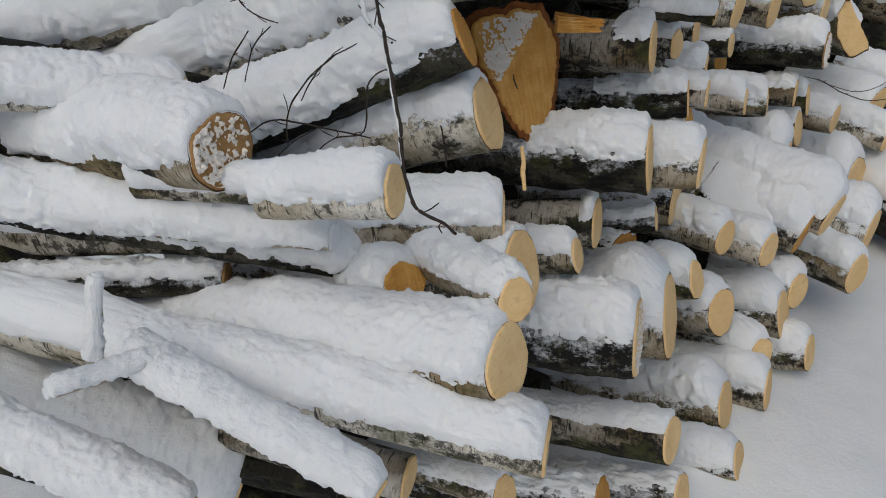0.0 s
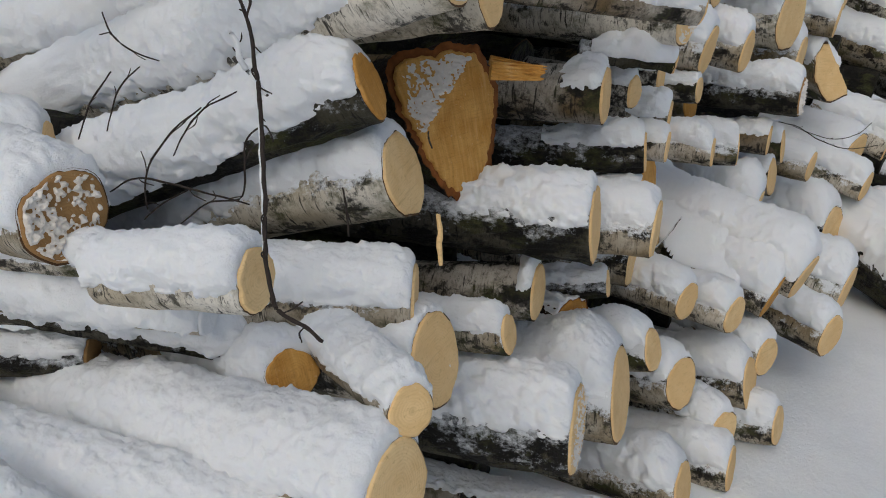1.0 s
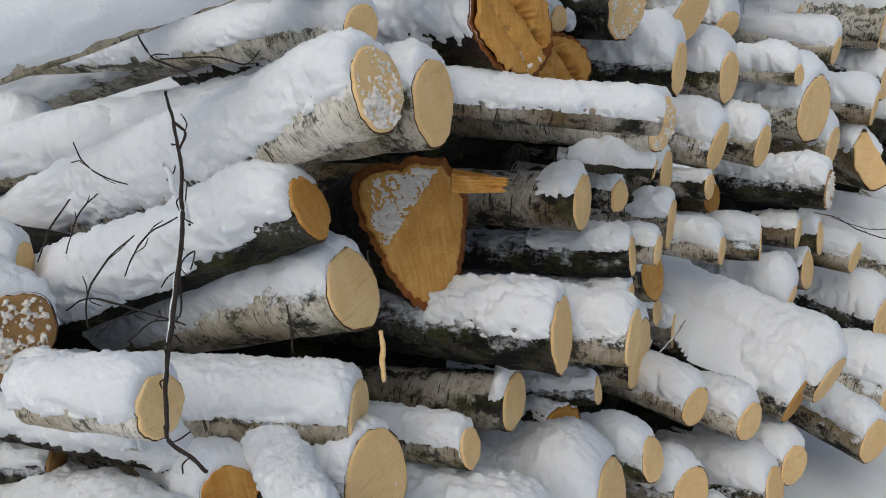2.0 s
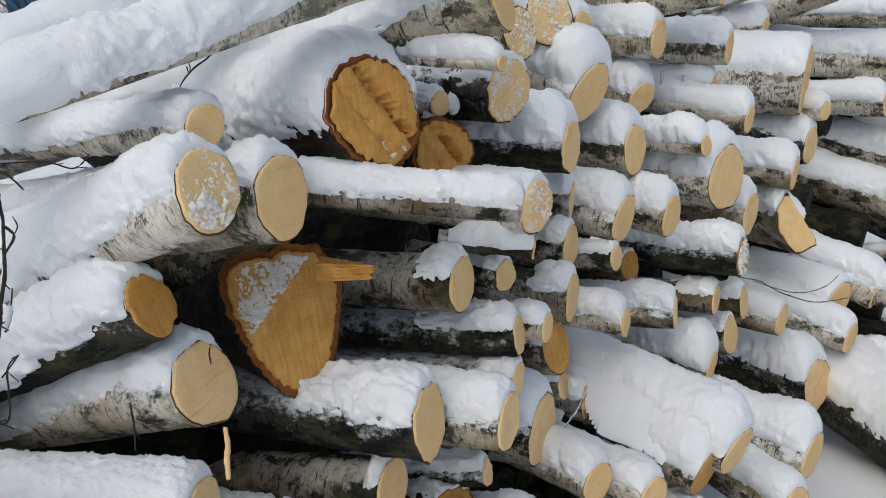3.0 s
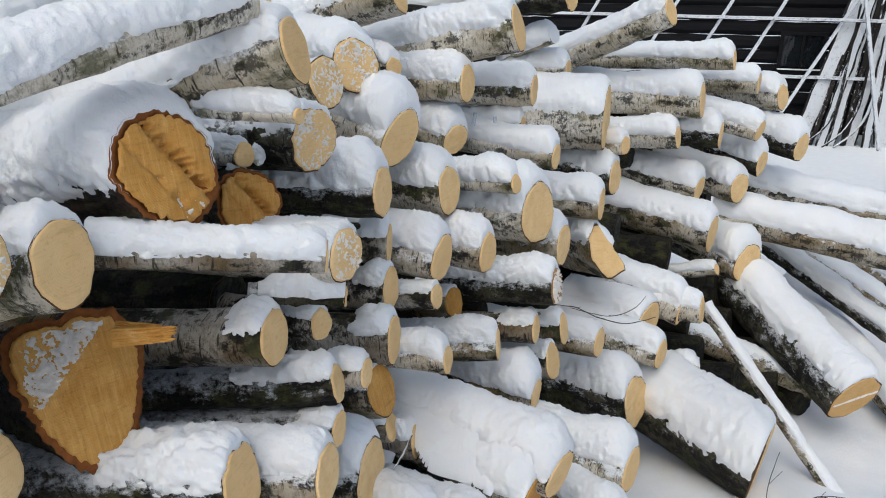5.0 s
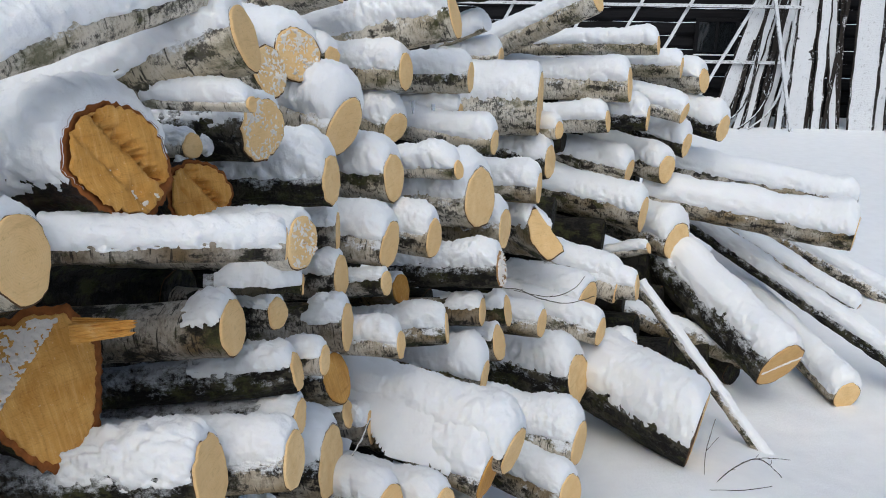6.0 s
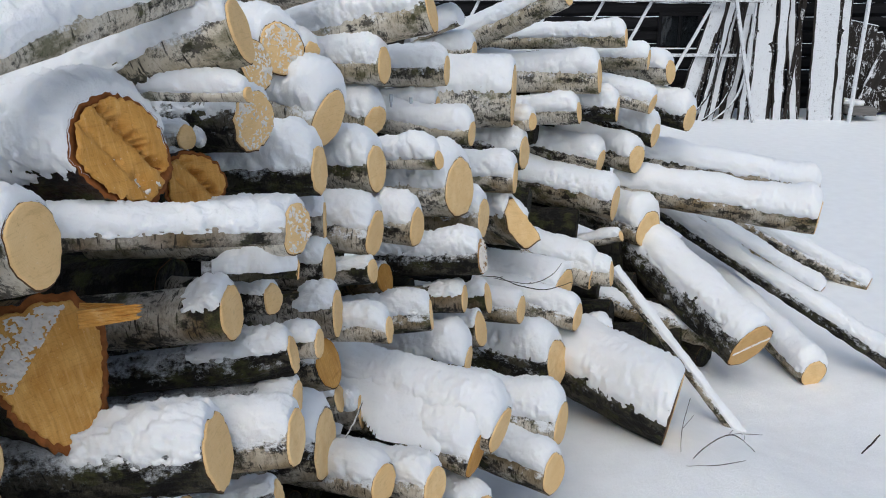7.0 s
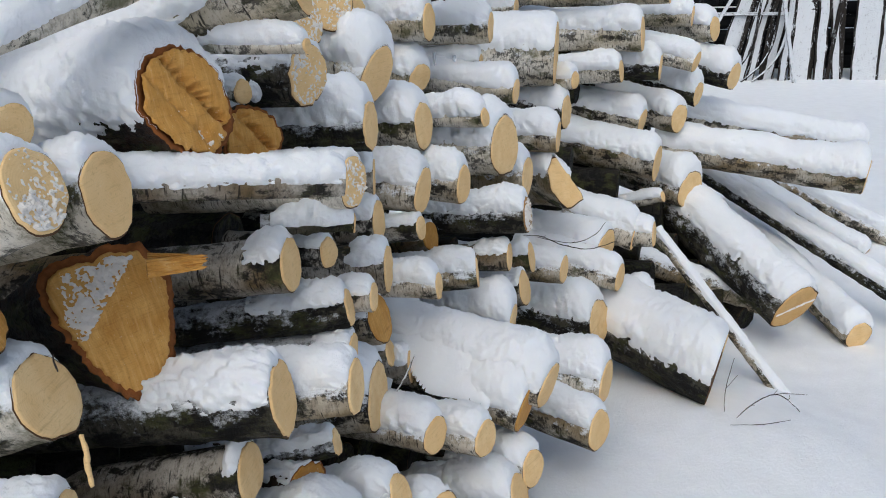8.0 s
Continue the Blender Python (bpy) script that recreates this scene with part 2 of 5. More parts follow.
def log(place, r, yaw, pitch, length, bark="birch", cut="pale", snow=0.6, shape="round", shear=0.0, shear_y=0.0, spread=1.2, snow_length=9.0, taper=None, wrap=0.0, bare=0.3, name="birch_log"):
    """A log whose sawn end stands at place; its axis runs away from there by yaw and pitch. snow: depth of its snow as a share of a usual cap; wrap: how much further round the log it reaches beyond the stretch named bare."""
    COUNT[0] += 1
    seed = COUNT[0]
    rng = np.random.RandomState(seed)
    a, b = rng.uniform(0, 6.28, 2)
    yaw, pitch = radians(yaw), radians(pitch)
    ax = Vector((math.cos(yaw) * math.cos(pitch), math.sin(yaw) * math.cos(pitch), math.sin(pitch)))
    up = (Vector((0, 0, 1)) - ax * ax.z).normalized()
    side = up.cross(ax)
    m = Matrix((ax, side, up)).transposed().to_4x4()
    m.translation = place
    LOGS[tuple(place)] = (np.array(place), np.array(ax), r, length)
    thing = new(name)
    thing.empty_display_size = 0.05
    thing.matrix_world = m
    narrowing = rng.uniform(-0.02, 0.12)
    taper = narrowing if taper is None else taper
    bend = rng.uniform(-0.02, 0.02, 2)
    shy, shz = rng.uniform(-0.08, 0.08) + shear_y, rng.uniform(-0.08, 0.08) + shear
    ns = 150 if bark == "alder" else 22 if bark == "inner" else 40
    inset = 0.92 if bark == "alder" else 0.985

    def sunk(y, z):
        """How far the broken-off upper facet of a half snow-covered face slopes back behind its lower part."""
        return 0.45 * np.clip(0.634 * y + 0.776 * z - 0.27 * r, 0, 9) if cut == "halfsnow" else 0 * y

    def centre(x):
        return bend[0] * x * x, bend[1] * x * x

    def surface(x, phi):
        """Place of the bark at a distance along the log and an angle from its top."""
        rr = outline(phi, r, shape, a, b, seed) * (1 + taper * x / max(length, 0.5))
        q = np.stack([x, np.cos(phi) * r * 2, np.sin(phi) * r * 2], -1)
        if bark == "alder":
            rr = rr * (1 + np.exp(-x / 0.03) * (0.03 * vnoise(q, 9, seed + 9) + 0.025 * vnoise(q, 37, seed + 8) + 0.014 * vnoise(q, 95, seed + 7)))
        else:
            rr = rr * (1 + 0.035 * np.exp(-x / 0.02) * vnoise(q * 14 + 7, 2.0, seed + 9))
        rr = rr + r * 0.05 * vnoise(q, 9, seed) + 0.0025 * vnoise(q, 60, seed + 5) * (2.5 if bark not in ("birch", "aged", "bare") else 1)
        cy, cz = centre(x)
        y, z = cy + rr * np.sin(phi), cz + rr * np.cos(phi)
        return rr, y, z

    # bark
    xs = np.concatenate([[0.0, 0.004], np.linspace(0.02, length, max(10, int(length / 0.035)))])
    ph = np.linspace(0, 2 * np.pi, ns, endpoint=False)
    X, PH = [q.ravel() for q in np.meshgrid(xs, ph, indexing="ij")]
    rr, y, z = surface(X, PH)
    fade = np.clip(1 - X / (3 * r), 0, 1)
    v = np.stack([X + fade * (shy * y + shz * z + sunk(y, z)), y, z], 1)
    inner = v[:ns].copy()
    deep = 0.08 if cut == "cracked" else 0
    inner[:, 1:] *= 0.9
    inner[:, 0] += 0.001
    verts = np.concatenate([v, inner, [[0.003 + deep, 0, 0]], [[length, *centre(length)]]])
    faces = grid_faces(len(xs), ns, True)
    o = len(v)
    for k in range(ns):
        j = (k + 1) % ns
        faces += [(j, k, o + k, o + j), (o + j, o + k, o + ns), ((len(xs) - 1) * ns + k, (len(xs) - 1) * ns + j, o + ns + 1)]
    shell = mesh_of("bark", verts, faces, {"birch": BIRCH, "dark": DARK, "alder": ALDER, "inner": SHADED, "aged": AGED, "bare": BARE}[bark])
    shell.materials.append(RUST if bark == "alder" else SNOW if cut == "buried" else RIM)
    first = len(xs) * ns - ns
    shell.polygons.foreach_set("material_index", [0] * first + [1, 1, 0] * ns)
    part("bark", shell, thing)

    def cleft(q):
        """Two torn cracks running slantwise over the face."""
        across = (q[:, 1] * 0.82 - q[:, 2] * 0.57) / r + 0.05 * vnoise(q, 30, seed + 2)
        torn = np.exp(-((across + 0.27) / 0.12) ** 2) * (0.02 + 0.02 * vnoise(q * np.array([1, 1, 2.5]), 75, seed) + 0.006 * vnoise(q, 180, seed + 1))
        return torn + (0.006 + 0.005 * vnoise(q, 110, seed)) * np.exp(-((across - 0.3) / 0.06) ** 2)

    # sawn face, a little proud of the bark
    rings = np.array([0.0, 0.2, 0.4, 0.6, 0.8, 0.92, 0.955, 0.965]) if cut not in ("cracked", "halfsnow") else np.array([*np.linspace(0, 0.94, 30), 0.955, 0.965])
    K, PH = [q.ravel() for q in np.meshgrid(rings, ph, indexing="ij")]
    rr, y, z = surface(0 * PH, PH)
    y, z = y * K * inset, z * K * inset
    q = np.stack([y * 0, y, z], 1)
    rough = 0.0012 * vnoise(q, 70, seed) + (0.004 * vnoise(q, 30, seed + 3) if bark == "alder" else 0)
    x = (-0.01 if cut == "cracked" else -0.004) + shy * y + shz * z + sunk(y, z) + rough + np.where(K > 0.96, 0.006, np.where(K > 0.95, 0.001, 0))
    if cut == "cracked":
        x = x + cleft(q)
    # Ends of "inner" logs take the same near black, as shade in the gaps.
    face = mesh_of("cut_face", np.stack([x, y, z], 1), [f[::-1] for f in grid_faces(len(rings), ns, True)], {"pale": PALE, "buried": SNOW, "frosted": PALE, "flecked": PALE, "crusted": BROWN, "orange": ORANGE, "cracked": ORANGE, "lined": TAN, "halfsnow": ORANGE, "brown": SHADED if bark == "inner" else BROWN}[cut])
    part("cut_face", face, thing, {"pale": "", "orange": "orange-brown or shade-black sawn face", "brown": "brown or shade-black sawn face", "cracked": "cracked orange sawn face", "lined": "tan sawn face with a line of snow", "halfsnow": "orange sawn face half under snow"}.get(cut, "sawn face frosted with snow"))

    # snow clinging to the face
    if cut in ("frosted", "crusted", "flecked", "halfsnow", "cracked", "lined"):
        rings = np.linspace(0.02, 0.93, 60)
        np_ = 220
        ph2 = np.linspace(0, 2 * np.pi, np_, endpoint=False)
        K, PH = [q.ravel() for q in np.meshgrid(rings, ph2, indexing="ij")]
        rr, y, z = surface(0 * PH, PH)
        y, z = y * K * inset, z * K * inset
        q = np.stack([y * 0, y, z], 1)
        n = fnoise(q, 55, seed, 3)
        if cut == "frosted":
            h = 0.9 * fnoise(q, 140, seed, 2) + 0.6 * vnoise(q, 290, seed + 4) + 0.16 + 0.7 * fnoise(q, 20, seed + 2, 2)
        elif cut == "crusted":
            h = 1.3 * fnoise(q, 120, seed, 2) + 0.6 * vnoise(q, 260, seed + 6) + 0.4 + 0.3 * y / r
        elif cut == "lined":
            h = 0.5 * fnoise(q, 90, seed, 2) - 0.6 + 1.5 * np.exp(-(((0.25 * y + 0.97 * z) / r + 0.02 + 0.03 * vnoise(q, 40, seed)) / 0.07) ** 2)
        elif cut == "flecked":
            h = n - 0.32
        elif cut == "halfsnow":
            d = (0.634 * y + 0.776 * z) / r - 0.27
            h = 1.5 * fnoise(q, 190, seed, 3) - 0.5 + np.where(d > 0.0, 1.1 * np.exp(-((d / 0.4) ** 2)), -3.0) + 0.6 * np.clip(z / r - 0.3, 0, 1) - 0.9 * np.clip(y / r - 0.35, 0, 1)
        else:
            across = (y * 0.82 - z * 0.57) / r
            h = fnoise(q, 110, seed, 2) * 1.1 - 0.75 + 0.35 * np.exp(-((across - 0.3) / 0.1) ** 2) + 0.2 * np.exp(-((across + 0.27) / 0.1) ** 2) + 0.6 * np.exp(-((z / r + 0.75) / 0.2) ** 2)
        x = (cleft(q) - 0.0075 if cut == "cracked" else -0.0015) + shy * y + shz * z + sunk(y, z) - 0.008 * np.clip(np.where(K > 0.9, -0.3, h), -0.4, 1.3)
        part("snow_frost", mesh_of("snow_frost", np.stack([x, y, z], 1), [f[::-1] for f in grid_faces(len(rings), np_, True)], FROST), thing, "frozen snow crust on the sawn face")

    # snow lying along the top
    if snow > 0:
        away = (Vector(place) - Vector((-0.1, 0.0, 1.65))).length
        depth = (0.016 + 0.38 * r if away < 1.5 else 0.018 + 0.44 * min(r, 0.1)) * snow
        step, npp = (0.004, 76) if away < 1.7 else (0.0054, 54) if away < 2.9 else (0.009, 36)
        reach = min(length, snow_length)
        near = min(reach, 0.65 if away < 1.5 else 0.4)
        s = np.concatenate([[0.0, 0.002, 0.005], np.linspace(0.008, near, int(near / step) + 2), np.arange(near + 0.012, reach, 0.022), [reach] if reach > near + 0.012 else []])
        u = np.linspace(-1, 1, npp)
        S, U = [q.ravel() for q in np.meshgrid(s, u, indexing="ij")]
        line = np.stack([S, 0 * S, np.sign(U)], 1)
        girth = np.minimum(spread + wrap * np.clip((S - bare) / 0.2, 0, 1), 2.7)
        half = girth + 0.2 * vnoise(line, 9, seed) + 0.1 * vnoise(line, 31, seed + 1)
        PH = U * (girth + (half - girth) * U**4)
        rr, y, z = surface(S, PH)
        q = np.stack([S, y, z], 1) + seed * 3.3
        eat = np.clip(0.7 * vnoise(q, 26, seed + 7) + 0.7 * vnoise(q, 60, seed + 8) + 2.4 * (np.abs(U) - 0.72), 0, 1)
        prof = np.clip(1 - np.abs(U) ** 2.6, 0, 1) * (1 - 0.93 * eat)
        e = np.clip(S / (depth * 1.3 + 0.004), 0, 1)
        e = np.sqrt(1 - (1 - e) ** 2)
        if snow_length < length:
            e = e * np.clip((reach - S) / (0.7 * reach) + 0.35 * vnoise(q, 40, seed + 5) * np.clip(S / 0.03, 0, 1), 0, 1) ** 0.7
        lump = 1.1 + 0.3 * vnoise(q, 7, seed) + min(1.0, 0.05 / r, r / 0.05) * (0.12 * vnoise(q, 19, seed + 1) + 0.03 * vnoise(q, 45, seed + 6))
        lump = lump * (1 + (0.3 if away > 1.5 else 0) * np.exp(-((S - 0.07) / 0.07) ** 2) * (1 + vnoise(line * 0, 1, seed + 11)))
        flank = 0.65 + 1.3 * np.clip(np.abs(U) - 0.35, 0, 0.6)
        fuzz = flank * (1 + 0.5 * min(1.0, r / 0.08)) * (0.0035 * vnoise(q, 48, seed + 2) + 0.0045 * np.abs(vnoise(q, 105, seed + 3)) + 0.003 * vnoise(q, 170, seed + 4) - 0.0015)
        fuzz = fuzz + 0.0011 * rng.randn(len(S)) * min(1.0, max(0.6, away / 2.5))
        rim = np.clip(1 - np.abs(U), 0, 0.12) / 0.12
        t = depth * prof * e * lump + fuzz * np.clip(0.35 + e, 0, 1) * rim - 0.003 * (1 - e) - 0.005 * (1 - rim) - 0.0015 * np.clip(np.abs(U) - 0.6, 0, 1) * 4
        # snow piles upwards more than sideways
        y2, z2 = y + np.sin(PH) * t * np.where(t > 0, 0.8, 1.0), z + np.cos(PH) * t
        x2 = S + np.clip(1 - S / (3 * r), 0, 1) * (shy * y2 + shz * z2) - 0.008 * e * np.clip(1 - S / 0.03, 0, 1) * prof
        part("snow_cap", mesh_of("snow_cap", np.stack([x2, y2, z2], 1), [f[::-1] for f in grid_faces(len(s), npp)], SNOW), thing, "soft cap of fresh snow")

    words = {
        "birch": "white-barked birch log with ",
        "dark": "dark mossy birch log with ",
        "alder": "thick ragged alder log with ",
        "inner": "bare log coloured shade-dark with ",
        "aged": "grey weathered birch log with ",
        "bare": "sheltered, shade-toned grey birch log with ",
    }[bark] + {
        "pale": "a pale sawn end",
        "frosted": "a snow-frosted sawn end",
        "crusted": "a snow-crusted sawn end",
        "buried": "an end buried in snow",
        "flecked": "a snow-flecked sawn end",
        "orange": "an orange sawn end",
        "brown": "a brown or shade-black sawn end",
        "cracked": "a cracked orange end",
        "lined": "a snow-lined tan end",
        "halfsnow": "a half snow-covered orange end",
    }[cut]
    if shape == "split":
        words = "split birch billet with pale cleft wood, snow-topped"
    elif r < 0.03:
        words = "thin " + words
    elif r > 0.09 and bark != "alder":
        words = "thick " + words
    tagged(thing, words + (", under snow" if snow > 0.3 and shape != "split" and cut != "buried" else ""), "log", "logs of the pile", "")
    return thing


def snow_drift(places, depth, slope, bridge, reach, label, step=0.0055, seed=1):
    """Snow lying over neighbouring logs in one sheet and sagging into the gaps between them. places: the logs' sawn ends; reach: how far back from the ends it lies."""
    logs = [LOGS[p] for p in places]
    tips = np.array([q[0] for q in logs] + [q[0] + q[1] * min(q[3], reach) for q in logs])
    lo, hi = tips.min(0) - 0.2, tips.max(0) + 0.2
    turn = sum(math.atan2(q[1][1], q[1][0]) for q in logs) / len(logs)
    mid, half = (lo + hi) / 2, np.linalg.norm((hi - lo)[:2]) / 2
    A, B = np.meshgrid(np.arange(-half, half, step), np.arange(-half, half, step), indexing="ij")
    X, Y = mid[0] + A * math.cos(turn) - B * math.sin(turn), mid[1] + A * math.sin(turn) + B * math.cos(turn)
    flat = np.stack([X.ravel(), Y.ravel(), 0 * X.ravel()], 1)
    wob = vnoise(flat, 11, seed).reshape(X.shape)
    S, T, C = np.full(X.shape, -9.0), np.full(X.shape, -9.0), np.zeros(X.shape)
    for place, ax, r, length in logs:
        c = math.hypot(ax[0], ax[1])
        hx, hy = ax[0] / c, ax[1] / c
        s = (X - place[0]) * hx + (Y - place[1]) * hy
        d = np.abs((Y - place[1]) * hx - (X - place[0]) * hy)
        z = place[2] + s * ax[2] / c
        over = (s > -0.012) & (s < min(length, reach) * c + 0.03 * wob)
        T = np.where(over & (d < r), np.maximum(T, z + np.sqrt(np.clip(r * r - d * d, 0, 1))), T)
        e = np.clip(d - 0.6 * r, 0, 9)
        low = z + np.sqrt(np.clip(r * r - np.minimum(d, 0.6 * r) ** 2, 0, 1)) + depth - slope * e
        near = over & ((d < r * 0.97) | ((d < r * 0.9 + bridge * (1 + 0.5 * wob)) & (s > 0.06)))
        S = np.where(near, np.maximum(S, low), S)
        C += near + (over & (d < r * (0.97 + 0.2 * wob)))
    M = (S > -5) & (C > 1.5)
    for k in range(4):
        P = np.pad(np.where(M, S, 0), 1)
        W = np.pad(M.astype(float), 1)
        n = sum(np.roll(np.roll(W, i, 0), j, 1) for i in (-1, 0, 1) for j in (-1, 0, 1))[1:-1, 1:-1]
        S = np.where(M, sum(np.roll(np.roll(P, i, 0), j, 1) for i in (-1, 0, 1) for j in (-1, 0, 1))[1:-1, 1:-1] / np.maximum(n, 1), S)
    bumps = np.stack([X.ravel(), Y.ravel(), 0 * X.ravel()], 1)
    S = np.where(M, S + (0.022 * vnoise(bumps, 6, seed + 7) + 0.012 * vnoise(bumps, 15, seed + 8)).reshape(X.shape), S)
    P = np.pad(S, 1)
    ring = np.stack([P[1 + i : P.shape[0] - 1 + i, 1 + j : P.shape[1] - 1 + j] for i in (-1, 0, 1) for j in (-1, 0, 1)])
    M = M & (ring.max(0) - S < 0.02)
    D, E = np.zeros(X.shape), M.copy()
    for k in range(9):
        D += E
        P = np.pad(E, 1)
        E = P[1:-1, 1:-1] & P[:-2, 1:-1] & P[2:, 1:-1] & P[1:-1, :-2] & P[1:-1, 2:]
    base = np.maximum(T - 0.004, S - 0.022)
    for k in range(3):
        P, W = np.pad(np.where(M, base, 0), 1), np.pad(M.astype(float), 1)
        total, n = (sum(np.roll(np.roll(q, i, 0), j, 1) for i in (-1, 0, 1) for j in (-1, 0, 1))[1:-1, 1:-1] for q in (P, W))
        base = total / np.maximum(n, 1)
        base = np.where(M, np.clip(base, S - 0.03, S), S)
    e = np.clip((D - 1) / 8, 0, 1)
    e = np.sqrt(1 - (1 - e) ** 2)
    p = np.stack([X.ravel(), Y.ravel(), S.ravel()], 1)
    lump = 1 + 0.1 * vnoise(p, 25, seed + 2)
    fuzz = 0.003 * vnoise(p, 50, seed + 3) + 0.0025 * np.abs(vnoise(p, 110, seed + 4)) + 0.0015 * vnoise(p, 210, seed + 5)
    Z = base + (S - base) * e * lump.reshape(X.shape) + fuzz.reshape(X.shape) * np.clip(0.4 + e, 0, 1)
    keep = M.ravel()
    index = np.cumsum(keep) - 1
    faces = [[int(index[q]) for q in f] for f in grid_faces(*X.shape) if keep[f[0]] and keep[f[1]] and keep[f[2]] and keep[f[3]]]
    verts = np.stack([X.ravel(), Y.ravel(), Z.ravel()], 1)[keep]
    drift = new("snow_drift", mesh_of("snow_drift", verts, [f[::-1] for f in faces], SNOW))
    return tagged(drift, label, "snow drift")


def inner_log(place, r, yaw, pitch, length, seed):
    """A plain filler log deep in the pile, where no snow reaches. Its near black stands for shade."""
    return tagged(log(place, r, yaw, pitch, length, bark="inner", cut="brown", snow=0), "bare mossy filler log inside the pile, coloured shade-dark", "log", "logs of the pile")


def tube(points, r, mat, name="stem"):
    """A thin crooked stem through a few points, thinning to its tip."""
    pts = [Vector(p) for p in points]
    fine = []
    for i in range(len(pts) - 1):
        p0, p1, p2, p3 = pts[max(i - 1, 0)], pts[i], pts[i + 1], pts[min(i + 2, len(pts) - 1)]
        for k in range(6):
            t = k / 6
            fine.append(0.5 * (2 * p1 + (p2 - p0) * t + (2 * p0 - 5 * p1 + 4 * p2 - p3) * t * t + (3 * p1 - p0 - 3 * p2 + p3) * t**3))
    fine.append(pts[-1])
    for i in range(1, len(fine) - 1):
        fine[i] = fine[i] + 0.9 * min(r, 0.002) * noise.noise_vector(fine[i] * 45)
    verts, n = [], 7
    for i, p in enumerate(fine):
        d = (fine[min(i + 1, len(fine) - 1)] - fine[max(i - 1, 0)]).normalized()
        a = d.orthogonal().normalized()
        b = d.cross(a)
        rr = r * (0.92 + 0.08 * math.sin(i * 1.7)) * (1 - 0.35 * abs(2 * i / len(fine) - 1))
        for k in range(n):
            w = 2 * math.pi * k / n
            verts.append(p + rr * (math.cos(w) * a + math.sin(w) * b))
    faces = grid_faces(len(fine), n, True)
    faces += [list(range(n))[::-1], [len(verts) - n + k for k in range(n)]]
    return mesh_of(name, np.array([tuple(v) for v in verts]), faces, mat)


def twig(stems, label, category, name, mat, snowy):
    stems = [(points, r * (1.1 if name == "bare_twig" and r < 0.003 else 1)) for points, r in stems]
    thing = tagged(new(name, tube(stems[0][0], stems[0][1], mat)), label, category)
    if name == "bare_twig":
        rng = random.Random(label + str(len(stems)) + str(stems[0][0][0]))
        for points, r in list(stems):
            for k in range(1, len(points) - 1):
                p, d = Vector(points[k]), Vector(points[k + 1]) - Vector(points[k - 1])
                go = (d.normalized() + 0.9 * Vector((rng.uniform(-1, 1), rng.uniform(-1, 1), rng.uniform(-0.6, 1)))).normalized()
                size = rng.uniform(0.012, 0.032)
                side = go.cross(Vector((0.3, 0.2, 1))) * 0.2 * size
                part("sprig", tube([p, p + go * size * 0.5 + side, p + go * size], min(r * 0.6, 0.0011), mat), thing)
    for points, r in stems[1:]:
        part("side_branch", tube(points, r, mat), thing)
    if snowy:
        points, r = stems[1]
        part("snow_crust", tube([Vector(p) + Vector((-0.001, 0.0, 0.002)) for p in points], r * 1.5, SNOW), thing, "snow stuck on a side branch")
        points, r = stems[0]
        part("snow_crust", tube([Vector(p) + Vector((-0.002, 0.001, 0.0)) for p in points[6:11]], r * 0.9, SNOW), thing, "snow stuck along one side")
    return thing


def splinter(a, b, width, thick, seed, label):
    """A torn sliver of wood, thinning to a frayed tip."""
    rng = np.random.RandomState(seed)
    a, b = Vector(a), Vector(b)
    run = b - a
    side = run.cross(Vector((0.35, -0.9, 0.2))).normalized()
    up = side.cross(run).normalized()
    cols, rows = 14, 10
    reach = 0.84 + 0.16 * rng.rand(cols)
    verts = []
    for face in (1, -1):
        for i in range(rows):
            for k in range(cols):
                t = i / (rows - 1)
                w = (k / (cols - 1) - 0.5) * width * (1 - 0.15 * t)
                h = thick * (0.5 - 0.42 * t) * face + 0.0012 * math.sin(k * 2.1) + 0.001 * rng.randn()
                verts.append(a + run * (t * reach[k]) + side * w + up * h)
    n = rows * cols
    top = grid_faces(rows, cols)
    faces = top + [[n + q for q in f[::-1]] for f in top]
    for i in range(rows - 1):
        faces += [[i * cols, (i + 1) * cols, n + (i + 1) * cols, n + i * cols], [(i + 2) * cols - 1, (i + 1) * cols - 1, n + (i + 1) * cols - 1, n + (i + 2) * cols - 1]]
    for k in range(cols - 1):
        faces += [[k + 1, k, n + k, n + k + 1], [n - cols + k, n - cols + k + 1, 2 * n - cols + k + 1, 2 * n - cols + k]]
    return tagged(new("wood_splinter", mesh_of("wood_splinter", np.array([tuple(v) for v in verts]), faces, ORANGE, False)), label, "splinter")


def snow_clump(place, size, seed):
    """A loose lump of snow caught between logs, crumbly all round."""
    bm = bmesh.new()
    bmesh.ops.create_icosphere(bm, subdivisions=5, radius=1.0)
    v = np.array([tuple(q.co) for q in bm.verts])
    k = 1 + 0.28 * vnoise(v, 1.5, seed) + 0.14 * vnoise(v, 3.5, seed + 1) + 0.07 * vnoise(v, 8.0, seed + 2) + 0.03 * vnoise(v, 18.0, seed + 3)
    v = v * k[:, None] * np.array(size)
    for q, c in zip(bm.verts, v):
        q.co = c
    me = bpy.data.meshes.new("snow_clump")
    bm.to_mesh(me)
    bm.free()
    me.polygons.foreach_set("use_smooth", [True] * len(me.polygons))
    me.materials.append(SNOW)
    ob = new("snow_clump", me)
    ob.matrix_world = pose(*place, 0, -14, 5 * seed)
    return tagged(ob, "loose clump of fresh snow caught on a log", "snow clump", "clumps of snow on the logs")


